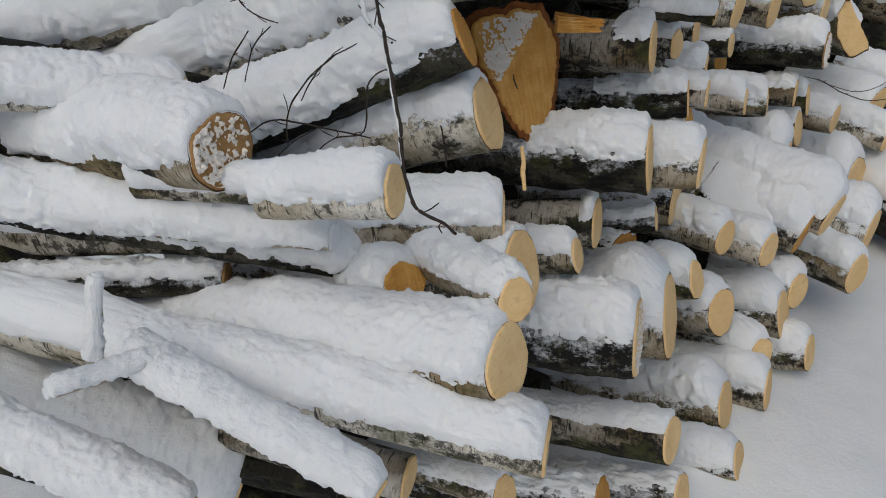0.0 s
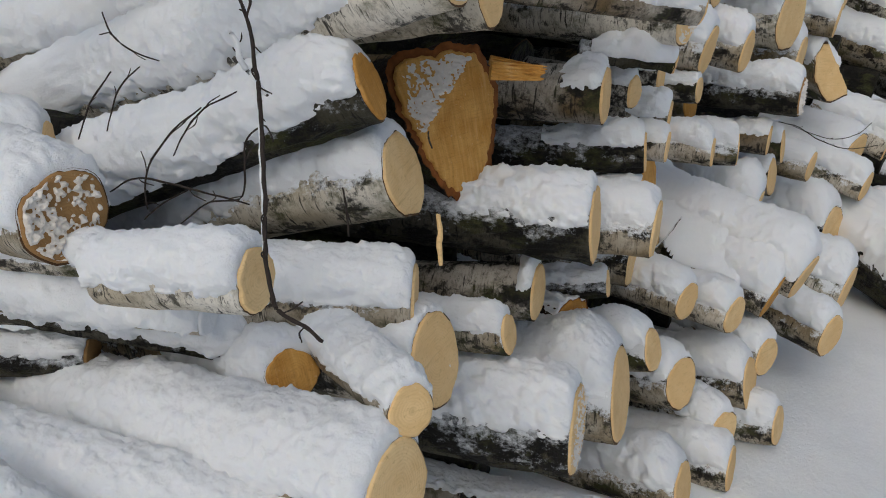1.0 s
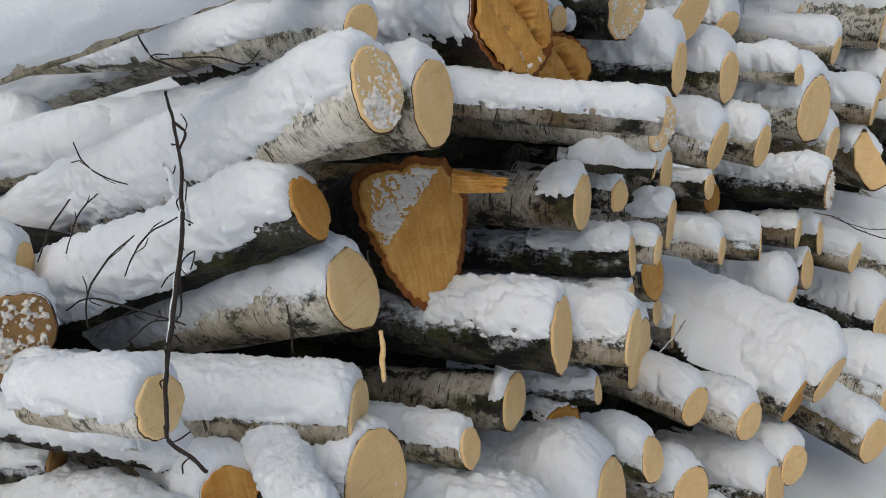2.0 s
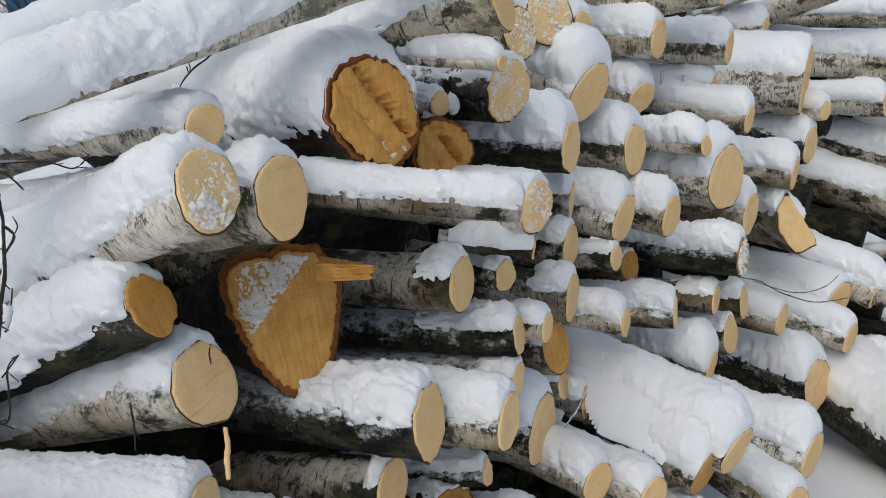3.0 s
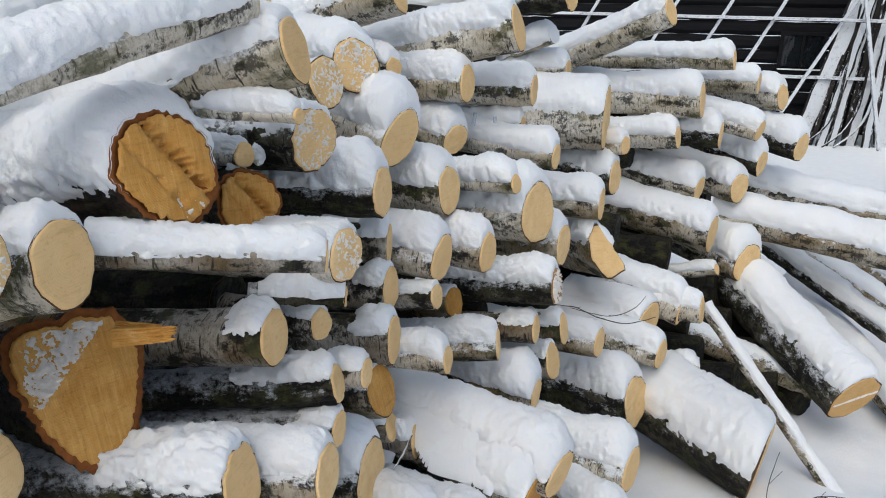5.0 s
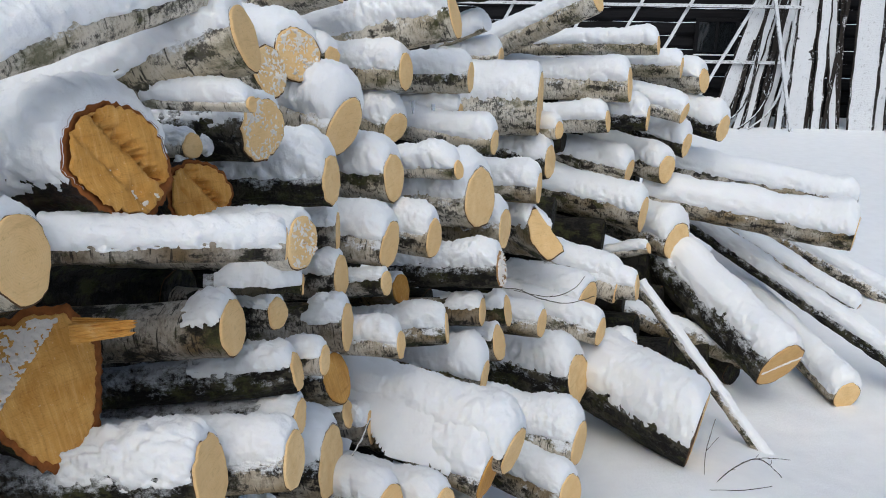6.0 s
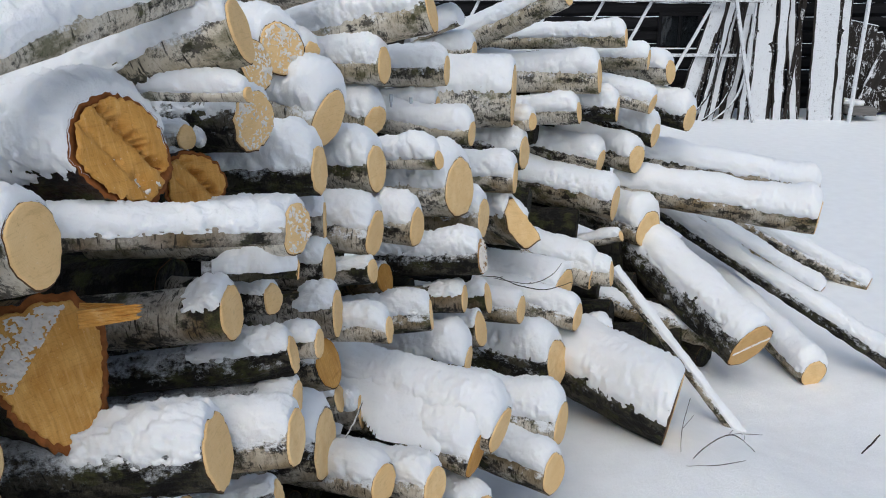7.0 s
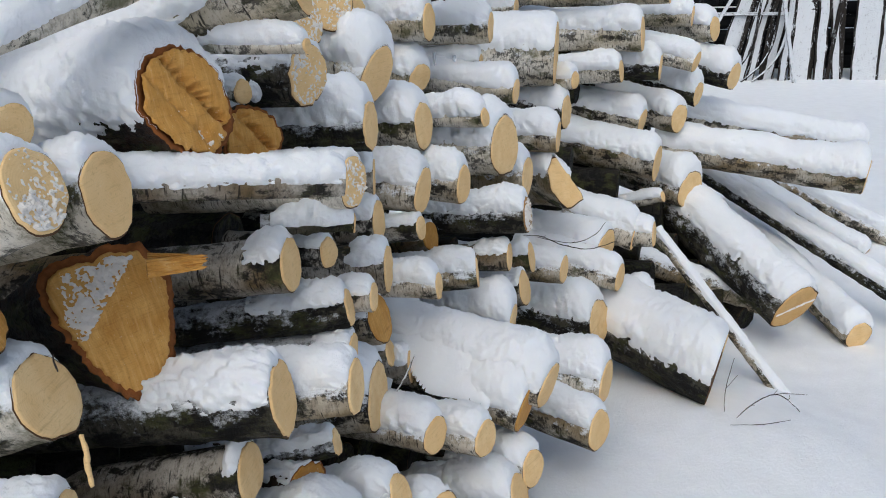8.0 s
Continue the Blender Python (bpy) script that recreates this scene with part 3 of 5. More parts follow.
def icicle(top, length):
    verts, n = [], 8
    for i in range(9):
        t = i / 8
        rr = 0.006 * (1 - t) ** 0.7 * (1 + 0.15 * math.sin(9 * t)) + 0.0005
        for k in range(n):
            w = 2 * math.pi * k / n
            verts.append((rr * math.cos(w), rr * math.sin(w), 0.01 - t * (length + 0.01)))
    ob = new("icicle", mesh_of("icicle", np.array(verts), grid_faces(9, n, True) + [list(range(n))], ICE))
    ob.location = top
    return tagged(ob, "small clear icicle hanging from a log", "icicle")


# ---- ground: one sheet of snow ----
def ground_height(x, y):
    z = -0.26 + 0.42 * np.exp(-((x - 0.1) ** 2 + (y - 1.1) ** 2) / 1.5**2)
    p = np.stack([x, y, 0 * x], -1)
    z = z + 0.13 * np.exp(-((x - 1.5) ** 2 + (y - 2.3) ** 2) / 0.6**2)
    near = np.exp(-((x - 1.5) ** 2 + (y - 2.5) ** 2) / 8.0**2)
    return z + near * (0.03 * fnoise(p, 1.3, 7, 3) + 0.006 * fnoise(p, 9, 8, 2))


def axis_steps(lo, hi, fine, far):
    mid = np.arange(lo, hi, fine)
    out = [mid]
    g = fine * 1.25 ** np.arange(1, 60)
    c = np.cumsum(g)
    c = c[c < far]
    return np.concatenate([(lo - c)[::-1], mid, hi + c])


gx, gy = axis_steps(-2.5, 5.0, 0.04, 900), axis_steps(-0.5, 6.0, 0.04, 900)
GX, GY = [q.ravel() for q in np.meshgrid(gx, gy, indexing="ij")]
ground = new("ground", mesh_of("ground", np.stack([GX, GY, ground_height(GX, GY)], 1), [f[::-1] for f in grid_faces(len(gx), len(gy))], GROUND_SNOW))
tagged(ground, "smooth deep white snow covering the yard", "snow ground", "", "structure")

# ---- the dark timber barn behind the yard ----
BARN = pose(7.947, 10.873, -0.26, 0, 0, -12)


def slab(name, sx, sy, sz, mat, parent=None, m=Matrix(), bevel=0.01, rough=0.004, seed=0, cuts=6):
    """A rough-edged plank or beam, centred on its own middle."""
    bm = bmesh.new()
    bmesh.ops.create_cube(bm, size=1.0)
    bmesh.ops.scale(bm, vec=(sx, sy, sz), verts=bm.verts)
    long_edges = [e for e in bm.edges if e.calc_length() > max(sx, sy, sz) * 0.99]
    bmesh.ops.subdivide_edges(bm, edges=long_edges, cuts=cuts, use_grid_fill=True)
    bmesh.ops.bevel(bm, geom=bm.edges[:], offset=min(bevel, min(sx, sy, sz) * 0.3), segments=1, affect="EDGES")
    for v in bm.verts:
        v.co += rough * (noise.noise_vector(v.co * 4 + Vector((seed * 3.1, seed, 0))) + 0.25 * noise.noise_vector(v.co * 19 + Vector((seed, seed * 1.7, 0))))
    me = bpy.data.meshes.new(name)
    bm.to_mesh(me)
    bm.free()
    me.materials.append(mat)
    ob = new(name, me)
    ob.parent = parent
    ob.matrix_local = m
    return ob


def beam(name, a, b, wide, thick, mat, parent=None, seed=0, rough=0.006, m=Matrix()):
    """A plank from a to b, its width across the way from a to b."""
    a, b = Vector(a), Vector(b)
    d = (b - a).normalized()
    flat = d.cross(Vector((0, 1, 0))).normalized()
    out = flat.cross(d)
    turn = Matrix((flat, out, d)).transposed().to_4x4()
    turn.translation = (a + b) / 2
    return slab(name, wide, thick, (b - a).length, mat, parent, m @ turn, 0.006, rough, seed, 30)


barn = tagged(new("barn"), "low barn of blackened horizontal logs", "barn")
barn.matrix_world = BARN
for k in range(13):
    slab("wall_log", 16.0, 0.2, 0.212, TIMBER, barn, pose(-2.0, 1.35 + 0.02 * (k % 2), 0.1 + 0.22 * k), 0.06, 0.02, k, 30)
    for u in (-10.0, 6.0):
        slab("end_wall_log", 0.2, 5.0, 0.212, TIMBER, barn, pose(u, 4.0, 0.1 + 0.22 * k), 0.05, 0.02, k + 40, 8)
slab("roof", 17.0, 5.0, 0.2, GROUND_SNOW, barn, pose(-2.0, 3.6, 3.25, 12), 0.06, 0.03, 5, 20)
slab("eave", 16.4, 0.05, 0.16, TIMBER, barn, pose(-2.0, 1.05, 2.75), 0.01, 0.004, 6, 10)
window = slab("window", 0.62, 0.03, 0.5, GLASS, barn, pose(-1.55, 1.235, 1.3))
slab("window_frame", 0.72, 0.05, 0.06, TIMBER, window, pose(0, -0.03, 0.27))
slab("window_frame", 0.06, 0.05, 0.5, TIMBER, window, pose(-0.33, -0.03, 0))
slab("window_frame", 0.06, 0.05, 0.5, TIMBER, window, pose(0.33, -0.03, 0))
slab("window_frame", 0.04, 0.05, 0.5, TIMBER, window, pose(0.0, -0.03, 0))
slab("window_sill", 0.7, 0.06, 0.02, GROUND_SNOW, window, pose(0, -0.05, -0.28))

# a rack of rails and sloping rods before the wall, all crusted with snow
rack = tagged(new("pole_rack"), "rack of thin sloping poles crusted with snow", "pole rack")
rack.matrix_world = BARN
for u0, z0, u1, z1 in ((-6.5, 1.0, -0.75, 0.98), (-7.0, 1.83, -0.6, 1.8)):
    beam("rail", (u0, 0.25, z0), (u1, 0.2, z1), 0.05, 0.06, FROSTED, rack, 3)
for k, u in enumerate((-7.0, -5.95, -4.8, -4.02, -3.27, -2.3)):
    beam("rod", (u, 0.0, 0.0), (u + 1.66, 0.5, 3.0), 0.045, 0.045, FROSTED, rack, k)

# boards stood up against the rack
boards = (
    (0.44, 0.45, 0.36), (-0.53, -0.45, 0.27), (0.07, -0.05, 0.1), (-1.72, -1.2, 0.21), (-1.45, -1.0, 0.09),
    (-1.28, -0.92, 0.08), (-1.1, -0.86, 0.07), (-0.98, -0.68, 0.12), (-0.8, -0.62, 0.08), (-0.22, -0.22, 0.13),
    (-0.08, 0.12, 0.06), (0.16, 0.1, 0.07), (0.72, 0.74, 0.12), (-1.58, -1.12, 0.06), (-0.33, -0.3, 0.06),
)
for k, (u0, u1, wide) in enumerate(boards):
    lean = 0.42 + 0.1 * (k % 3)
    board = beam("leaning_board", (u0, 0.05 * (k % 4), -0.05), (u0 + (u1 - u0) * 1.45, lean, 2.6), wide, 0.03, FROSTED if wide > 0.07 else WET_BOARD, None, k, 0.012, BARN)
    if wide > 0.07:
        edge = beam("bark_edge", (u0, 0.05 * (k % 4) + 0.06, -0.05), (u0 + (u1 - u0) * 1.45, lean + 0.06, 2.6), wide + 0.05, 0.02, WET_BOARD, None, k, 0.02, BARN)
        edge.matrix_local = board.matrix_local.inverted() @ edge.matrix_local
        edge.parent = board
        tagged(edge, "dark ragged bark edge")
    tagged(board, "rough slab board plastered with snow, leaning upright" if wide > 0.07 else "narrow dark slat leaning upright, streaked with snow", "board", "boards leaning at the barn")
for k, (u0, v0, u1, v1) in enumerate(((0.81, -0.2, 0.98, 0.1), (-0.69, -0.25, -1.25, 0.1))):
    tagged(beam("prop_pole", (u0, v0, -0.05), (u1, v1, 2.6), 0.05, 0.05, FROSTED, None, k + 30, 0.004, BARN), "thin straight pole leaning, crusted with snow", "pole")
for k, (u, v, wide, high, tilt) in enumerate(((1.1, 0.5, 0.5, 1.5, 12), (1.6, 0.7, 0.4, 1.3, -9), (1.35, 0.3, 0.22, 1.1, 24), (2.1, 0.6, 0.6, 1.6, 6))):
    tagged(slab("old_panel", wide, 0.05, high, WET_BOARD, None, BARN @ pose(u, v, high / 2, -14, tilt, 0), 0.02, 0.03, k + 60), "dark weathered panel leaning at the barn", "panel")
for k, shift in enumerate((0.0, 0.16, -0.3)):
    bent = new("bent_slat", tube([(-1.45 + shift, -0.1, 0.0), (-1.15 + shift, -0.02, 0.25), (-0.98 + shift, 0.05, 0.6), (-0.9 + shift, 0.15, 1.2), (-0.8 + shift, 0.3, 2.1)], 0.022, FROSTED if k == 1 else WET_BOARD))
    bent.matrix_world = BARN
    tagged(bent, "thin bent slat leaning among the snowy boards", "slat")
crate = tagged(slab("crate", 0.42, 0.3, 0.12, GREY, None, BARN @ pose(1.06, 0.0, 0.15), 0.02, 0.006, 3), "low grey plastic crate set in the snow", "crate")
tagged(slab("snow_block", 0.34, 0.3, 0.1, GROUND_SNOW, None, BARN @ pose(1.02, 0.25, 0.25, 0, 8, 0), 0.04, 0.03, 9), "lump of snow on the clutter", "snow")

# what stands far off at the other end of the yard
tank = tagged(new("water_tank"), "blue plastic water tank with a snow-covered top", "tank")
tank.matrix_world = pose(-9.3, 13.9, -0.26, 0, 0, 25)
slab("tank_body", 1.1, 0.9, 1.75, BLUE, tank, pose(0, 0, 0.88), 0.08, 0.01, 1)
slab("tank_snow", 1.1, 0.9, 0.12, GROUND_SNOW, tank, pose(0, 0, 1.81), 0.05, 0.02, 2)
stack = tagged(new("plank_stack"), "stack of grey weathered planks with snow on each edge", "plank stack")
stack.matrix_world = pose(-7.7, 14.3, -0.26, 0, 0, 20)
for k in range(9):
    slab("plank", 3.4, 0.5 - 0.02 * k, 0.1, GREY, stack, pose(0.1 * (k % 2), 0.05 * (k % 3), 0.1 + 0.2 * k), 0.02, 0.02, k, 12)
    slab("snow_strip", 3.3, 0.46 - 0.02 * k, 0.06, GROUND_SNOW, stack, pose(0.1 * (k % 2), 0.05 * (k % 3) - 0.06, 0.185 + 0.2 * k), 0.02, 0.02, k + 20, 12)


def bare_bush(place, height, seed):
    """A leafless bush: stems from the foot, forking into ever thinner twigs."""
    rng = random.Random(seed)
    verts, faces = [], []

    def limb(p, d, length, r, depth):
        n, q = 5, p
        rings = []
        for i in range(5):
            a = d.orthogonal().normalized()
            c = d.cross(a)
            rings.append(len(verts))
            for k in range(n):
                w = 2 * math.pi * k / n
                verts.append(tuple(q + r * (1 - 0.12 * i) * (math.cos(w) * a + math.sin(w) * c)))
            if i and depth < 5:
                if rng.random() < 0.75:
                    turn = Vector((rng.uniform(-1, 1), rng.uniform(-1, 1), rng.uniform(-0.2, 0.8)))
                    limb(q, (d + 0.9 * turn).normalized(), length * rng.uniform(0.45, 0.7), r * 0.6, depth + 1)
            d = (d + 0.22 * Vector((rng.uniform(-1, 1), rng.uniform(-1, 1), rng.uniform(-0.4, 0.6)))).normalized()
            q = q + d * length / 4
        for i in range(4):
            for k in range(n):
                j = (k + 1) % n
                faces.append((rings[i] + k, rings[i] + j, rings[i + 1] + j, rings[i + 1] + k))

    for k in range(8):
        limb(Vector((rng.uniform(-0.2, 0.2), rng.uniform(-0.2, 0.2), 0)), Vector((rng.uniform(-0.6, 0.6), rng.uniform(-0.6, 0.6), 1)).normalized(), height * rng.uniform(0.7, 1.0), 0.018, 1)
    bush = new("bare_bush", mesh_of("bare_bush", verts, faces, TWIG))
    bush.location = place
    return tagged(bush, "leafless bush with tangled snow-dusted twigs", "bush")


bare_bush((-4.9, 8.2, -0.25), 2.1, 4)
bare_bush((-4.2, 8.9, -0.25), 2.0, 9)


# ---- the log pile ----
log((-0.349, 1.141, 1.356), 0.064, 159, -14, 1.2, snow=0.75)
log((-0.399, 1.002, 1.406), 0.057, 159, -24, 1.2, cut="frosted", spread=1.5, wrap=1.0, bare=0.06, snow=0.6)
log((-0.450, 1.121, 1.464), 0.034, 154, -10, 1.6, spread=1.65, wrap=0.6, bare=0.15, snow=0.65)
log((-0.252, 1.343, 1.450), 0.099, 142, -12, 1.1, bark="alder", cut="cracked", spread=1.95, snow=0.8, name="alder_log")
log((-0.173, 1.590, 1.326), 0.069, 122, -12, 0.7, bark="alder", cut="cracked", snow=0, name="alder_log")
log((-0.185, 1.642, 1.414), 0.028, 147, -2, 0.5, snow=0.3)
log((-0.393, 1.248, 1.107), 0.129, 135, -21, 0.6, bark="alder", cut="halfsnow", shape="shield", taper=-.6, snow=0, name="alder_log")
log((-0.499, 1.001, 1.235), 0.049, 172, -26, 0.5, bark="dark", cut="orange", spread=1.6, wrap=0.6, bare=0.05, snow=1.0)
log((-0.453, 1.042, 1.089), 0.067, 164, -21, 1.2, snow=0.7, spread=1.3, wrap=0.7, bare=0.2)
log((-0.420, 0.923, 0.953), 0.054, 179, -5, 1.2, bark="aged", spread=1.4, snow=0.75)
log((-0.569, 0.675, 1.124), 0.037, 166, -12, 0.2, bark="birch", spread=1.85, taper=-.3, snow=0.6)
log((-0.697, 0.776, 1.052), 0.016, 169, -6, 0.31, bark="aged", spread=1.2, snow=1.5)
log((-0.684, 0.816, 0.964), 0.024, 171, -2, 0.70, bark="aged", cut="buried", spread=2.3, taper=1.3, snow=1.0)
log((-0.840, 0.799, 1.108), 0.058, 151, -12, 1, bark="aged", cut="crusted", spread=1.9, snow=1.1)
log((-0.570, 0.805, 0.889), 0.040, 136, -26, 1, bark="aged", cut="orange", spread=2.0, snow=0.9)
log((-0.398, 0.677, 0.962), 0.032, 125, -16, 0.42, bark="aged", spread=1.65, snow=0.7)
log((-0.381, 0.875, 0.882), 0.069, 158, -17, 0.8, bark="aged", cut="flecked", snow=0.3)
log((-0.406, 0.625, 0.891), 0.058, 155, -16, 1.2, bark="aged", spread=1.65, snow=0.75)
log((-0.345, 0.566, 0.790), 0.043, 167, -0, 1.12168, bark="birch", spread=1.45, taper=.3, snow=0.75)
log((-0.570, 0.488, 0.762), 0.021, 163, 17, 0.398949, bark="aged", spread=2.0, snow=1)
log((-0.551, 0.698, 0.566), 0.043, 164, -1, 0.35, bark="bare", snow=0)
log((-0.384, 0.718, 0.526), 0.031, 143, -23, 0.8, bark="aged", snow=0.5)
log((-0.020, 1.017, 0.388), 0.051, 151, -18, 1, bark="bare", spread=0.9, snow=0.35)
log((0.209, 1.174, 0.174), 0.055, 160, -17, 1, bark="aged", snow=0.8)
log((0.195, 1.313, 0.233), 0.066, 150, -15, 1, bark="aged", snow=0.75)
log((0.343, 1.430, 0.196), 0.058, 151, -13, 0.8, bark="aged", snow=0.75)
log((0.325, 1.489, 0.264), 0.049, 131, -14, 0.8, bark="aged", snow=0.75)
log((0.518, 1.619, 0.185), 0.056, 149, -19, 0.6, bark="aged", snow=0.75)
log((-0.137, 1.003, 0.661), 0.083, 166, -6, 0.9, bark="dark", cut="frosted", spread=1.25, snow=0.65)
log((-0.010, 1.254, 0.542), 0.101, 162, -10, 1.1, bark="aged", snow=0.75)
log((-0.270, 1.043, 0.819), 0.034, 159, -14, 0.9, bark="aged", snow=0.75)
log((-0.211, 1.229, 0.787), 0.058, 168, -12, 1, bark="bare", snow=0.75, snow_length=0.03)
log((-0.050, 1.392, 0.720), 0.028, 166, -16, 0.8, bark="dark", snow=0.5)
log((-0.115, 1.366, 0.638), 0.053, 139, -9, 0.5, bark="alder", cut="orange", snow=0.1, name="alder_log")
log((0.082, 1.415, 0.544), 0.048, 148, -24, 0.9, bark="aged", snow=0.75)
log((0.193, 1.604, 0.560), 0.050, 138, -9, 0.9, bark="aged", snow=0.75)
log((0.327, 1.635, 0.512), 0.051, 139, -8, 0.9, bark="aged", snow=0.75)
log((0.476, 1.776, 0.270), 0.050, 136, -15, 0.8, bark="aged", snow=0.75)
log((0.194, 1.496, 0.394), 0.063, 136, -23, 0.9, bark="aged", snow=0.75)
log((0.432, 1.669, 0.284), 0.069, 149, -17, 0.9, bark="aged", snow=0.75)
log((0.491, 1.747, 0.315), 0.054, 131, -12, 0.7, bark="aged", snow=0.75)
log((-0.130, 1.446, 1.713), 0.035, -138, -15, 0.990085, spread=1.7, wrap=0.8, bare=0.3, taper=-.25, snow=0.95)
log((-0.429, 1.611, 1.719), 0.035, -136, -19, 0.944351, spread=1.7, wrap=0.8, bare=0.2, taper=-.25, snow=0.95)
log((-0.673, 2.504, 1.784), 0.060, 158, -8, 0.92, bark="aged", spread=1.7, snow=1)
log((-0.056, 1.473, 1.632), 0.060, 166, -17, 2.1, spread=1.42, wrap=0.9, bare=0.15, snow=0.9)
log((-0.042, 1.955, 1.528), 0.066, 155, -17, 0.8, cut="frosted", spread=1.42, snow=0)
log((0.021, 2.111, 1.555), 0.067, 122, -1, 0.7, cut="frosted", spread=1.42, snow=0.8)
log((0.121, 2.576, 1.512), 0.034, 131, 7, 0.5, spread=1.42, snow=0.9)
log((0.364, 2.670, 1.457), 0.061, 151, -2, 0.9, spread=1.42, snow=0.9)
log((0.133, 2.141, 1.362), 0.083, 148, 14, 0.7, cut="flecked", spread=1.42, snow=0.9)
log((0.331, 2.699, 1.267), 0.058, 138, 9, 0.8, spread=1.42, snow=0.9)
log((-0.051, 1.705, 1.436), 0.071, 147, -3, 0.9, bark="dark", cut="frosted", spread=1.42, snow=0.2)
log((-0.050, 1.420, 1.526), 0.015, 156, -1, 0.6, spread=1.42, snow=1.4)
log((0.089, 1.861, 1.286), 0.060, 163, -1, 0.9, bark="dark", spread=1.42, snow=0.9)
log((0.279, 2.268, 1.193), 0.070, 147, 0, 0.9, spread=1.42, snow=0.9)
log((0.594, 2.519, 1.056), 0.106, 143, -5, 1, spread=1.42, snow=0.9)
log((0.495, 2.394, 1.182), 0.031, 144, -5, 0.5, spread=1.42, snow=1.2)
log((0.941, 2.998, 0.961), 0.062, 152, -1, 0.9, bark="aged", spread=1.42, snow=0.9)
log((1.033, 3.352, 1.248), 0.145, 157, -1, 1, spread=1.42, snow=0.5)
log((1.133, 3.368, 1.129), 0.039, 133, -3, 0.5, spread=1.42, snow=0.8)
log((1.099, 3.371, 0.985), 0.082, 142, 3, 0.7, bark="dark", spread=1.42, snow=0.5)
log((0.696, 2.765, 1.197), 0.048, 149, 5, 0.7, spread=1.42, snow=0.9)
log((0.596, 2.906, 1.285), 0.033, 156, -3, 0.6, bark="dark", spread=1.42, snow=0.9)
log((0.626, 2.880, 1.415), 0.055, 155, -2, 0.8, spread=1.42, snow=0.9)
log((0.522, 2.647, 1.636), 0.073, 153, -12, 1.2, spread=1.42, snow=0.7)
log((1.843, 3.977, 1.455), 0.048, 146, -2, 1.6, spread=1.42, snow=0.9)
log((0.882, 3.478, 1.436), 0.049, 153, -2, 0.8, spread=1.42, snow=0.9)
log((1.620, 3.778, 1.278), 0.082, 148, -1, 0.9, spread=1.42, snow=0.7)
log((2.060, 4.131, 1.330), 0.054, 145, -2, 0.8, spread=1.42, snow=0.8)
log((2.236, 4.198, 1.250), 0.073, 128, -0, 0.6, spread=1.42, snow=0.9)
log((2.336, 4.107, 0.990), 0.077, 127, 11, 0.8, bark="dark", spread=1.42, snow=0.9)
log((1.510, 3.754, 1.103), 0.055, 148, -4, 0.8, spread=1.42, snow=0.9)
log((1.771, 3.866, 1.094), 0.068, 147, -1, 0.8, bark="dark", spread=1.42, snow=0.9)
log((2.121, 4.095, 0.904), 0.067, 135, 9, 0.6, bark="dark", spread=1.42, snow=0.9)
log((2.017, 3.956, 1.104), 0.058, 137, 10, 0.5, spread=1.42, snow=0.9)
log((1.954, 3.968, 0.799), 0.078, 125, 5, 0.8, bark="aged", spread=1.42, snow=0.9)
log((1.695, 3.868, 0.816), 0.070, 143, 8, 0.8, bark="aged", spread=1.42, snow=0.9)
log((1.717, 3.696, 0.626), 0.099, 143, 8, 0.8, bark="aged", spread=1.42, snow=0.6)
log((1.966, 3.781, 0.438), 0.106, 116, 3, 0.8, bark="aged", spread=1.42, snow=0.9)
log((2.796, 3.487, 0.543), 0.091, 142, 3, 1.09976, bark="aged", cut="frosted", spread=1.6, snow=0.9)
log((3.317, 4.222, 0.510), 0.079, 167, 9, 1.4326, bark="aged", cut="frosted", spread=1.6, snow=0.9)
log((1.737, 3.635, 0.461), 0.028, 142, -17, 0.4, bark="aged", spread=1.42, snow=0.6)
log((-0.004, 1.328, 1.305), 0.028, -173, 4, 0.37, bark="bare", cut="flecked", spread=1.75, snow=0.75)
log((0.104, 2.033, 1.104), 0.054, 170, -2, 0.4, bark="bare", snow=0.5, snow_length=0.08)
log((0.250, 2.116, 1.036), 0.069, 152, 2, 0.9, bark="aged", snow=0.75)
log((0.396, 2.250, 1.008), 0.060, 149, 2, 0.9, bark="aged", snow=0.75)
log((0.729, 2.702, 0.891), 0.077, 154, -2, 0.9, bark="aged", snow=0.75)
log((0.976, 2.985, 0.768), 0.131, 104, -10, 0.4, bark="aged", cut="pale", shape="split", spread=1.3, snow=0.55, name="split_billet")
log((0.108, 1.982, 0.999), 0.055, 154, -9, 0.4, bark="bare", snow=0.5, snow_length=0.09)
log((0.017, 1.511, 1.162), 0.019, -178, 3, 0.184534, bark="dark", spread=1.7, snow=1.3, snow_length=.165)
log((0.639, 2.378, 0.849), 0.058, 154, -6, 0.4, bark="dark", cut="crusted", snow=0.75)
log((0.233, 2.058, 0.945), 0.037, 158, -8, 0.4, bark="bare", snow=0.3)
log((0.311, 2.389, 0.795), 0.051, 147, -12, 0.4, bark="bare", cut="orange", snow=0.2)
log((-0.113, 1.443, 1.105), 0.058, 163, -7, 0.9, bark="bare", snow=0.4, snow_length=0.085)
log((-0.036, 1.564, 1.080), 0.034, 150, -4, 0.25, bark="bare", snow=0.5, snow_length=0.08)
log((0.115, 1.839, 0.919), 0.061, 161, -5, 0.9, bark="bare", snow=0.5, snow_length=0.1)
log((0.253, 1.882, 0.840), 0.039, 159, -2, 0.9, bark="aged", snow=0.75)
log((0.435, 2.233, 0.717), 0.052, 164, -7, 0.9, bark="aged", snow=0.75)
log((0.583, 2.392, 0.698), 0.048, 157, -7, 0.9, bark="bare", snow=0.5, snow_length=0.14)
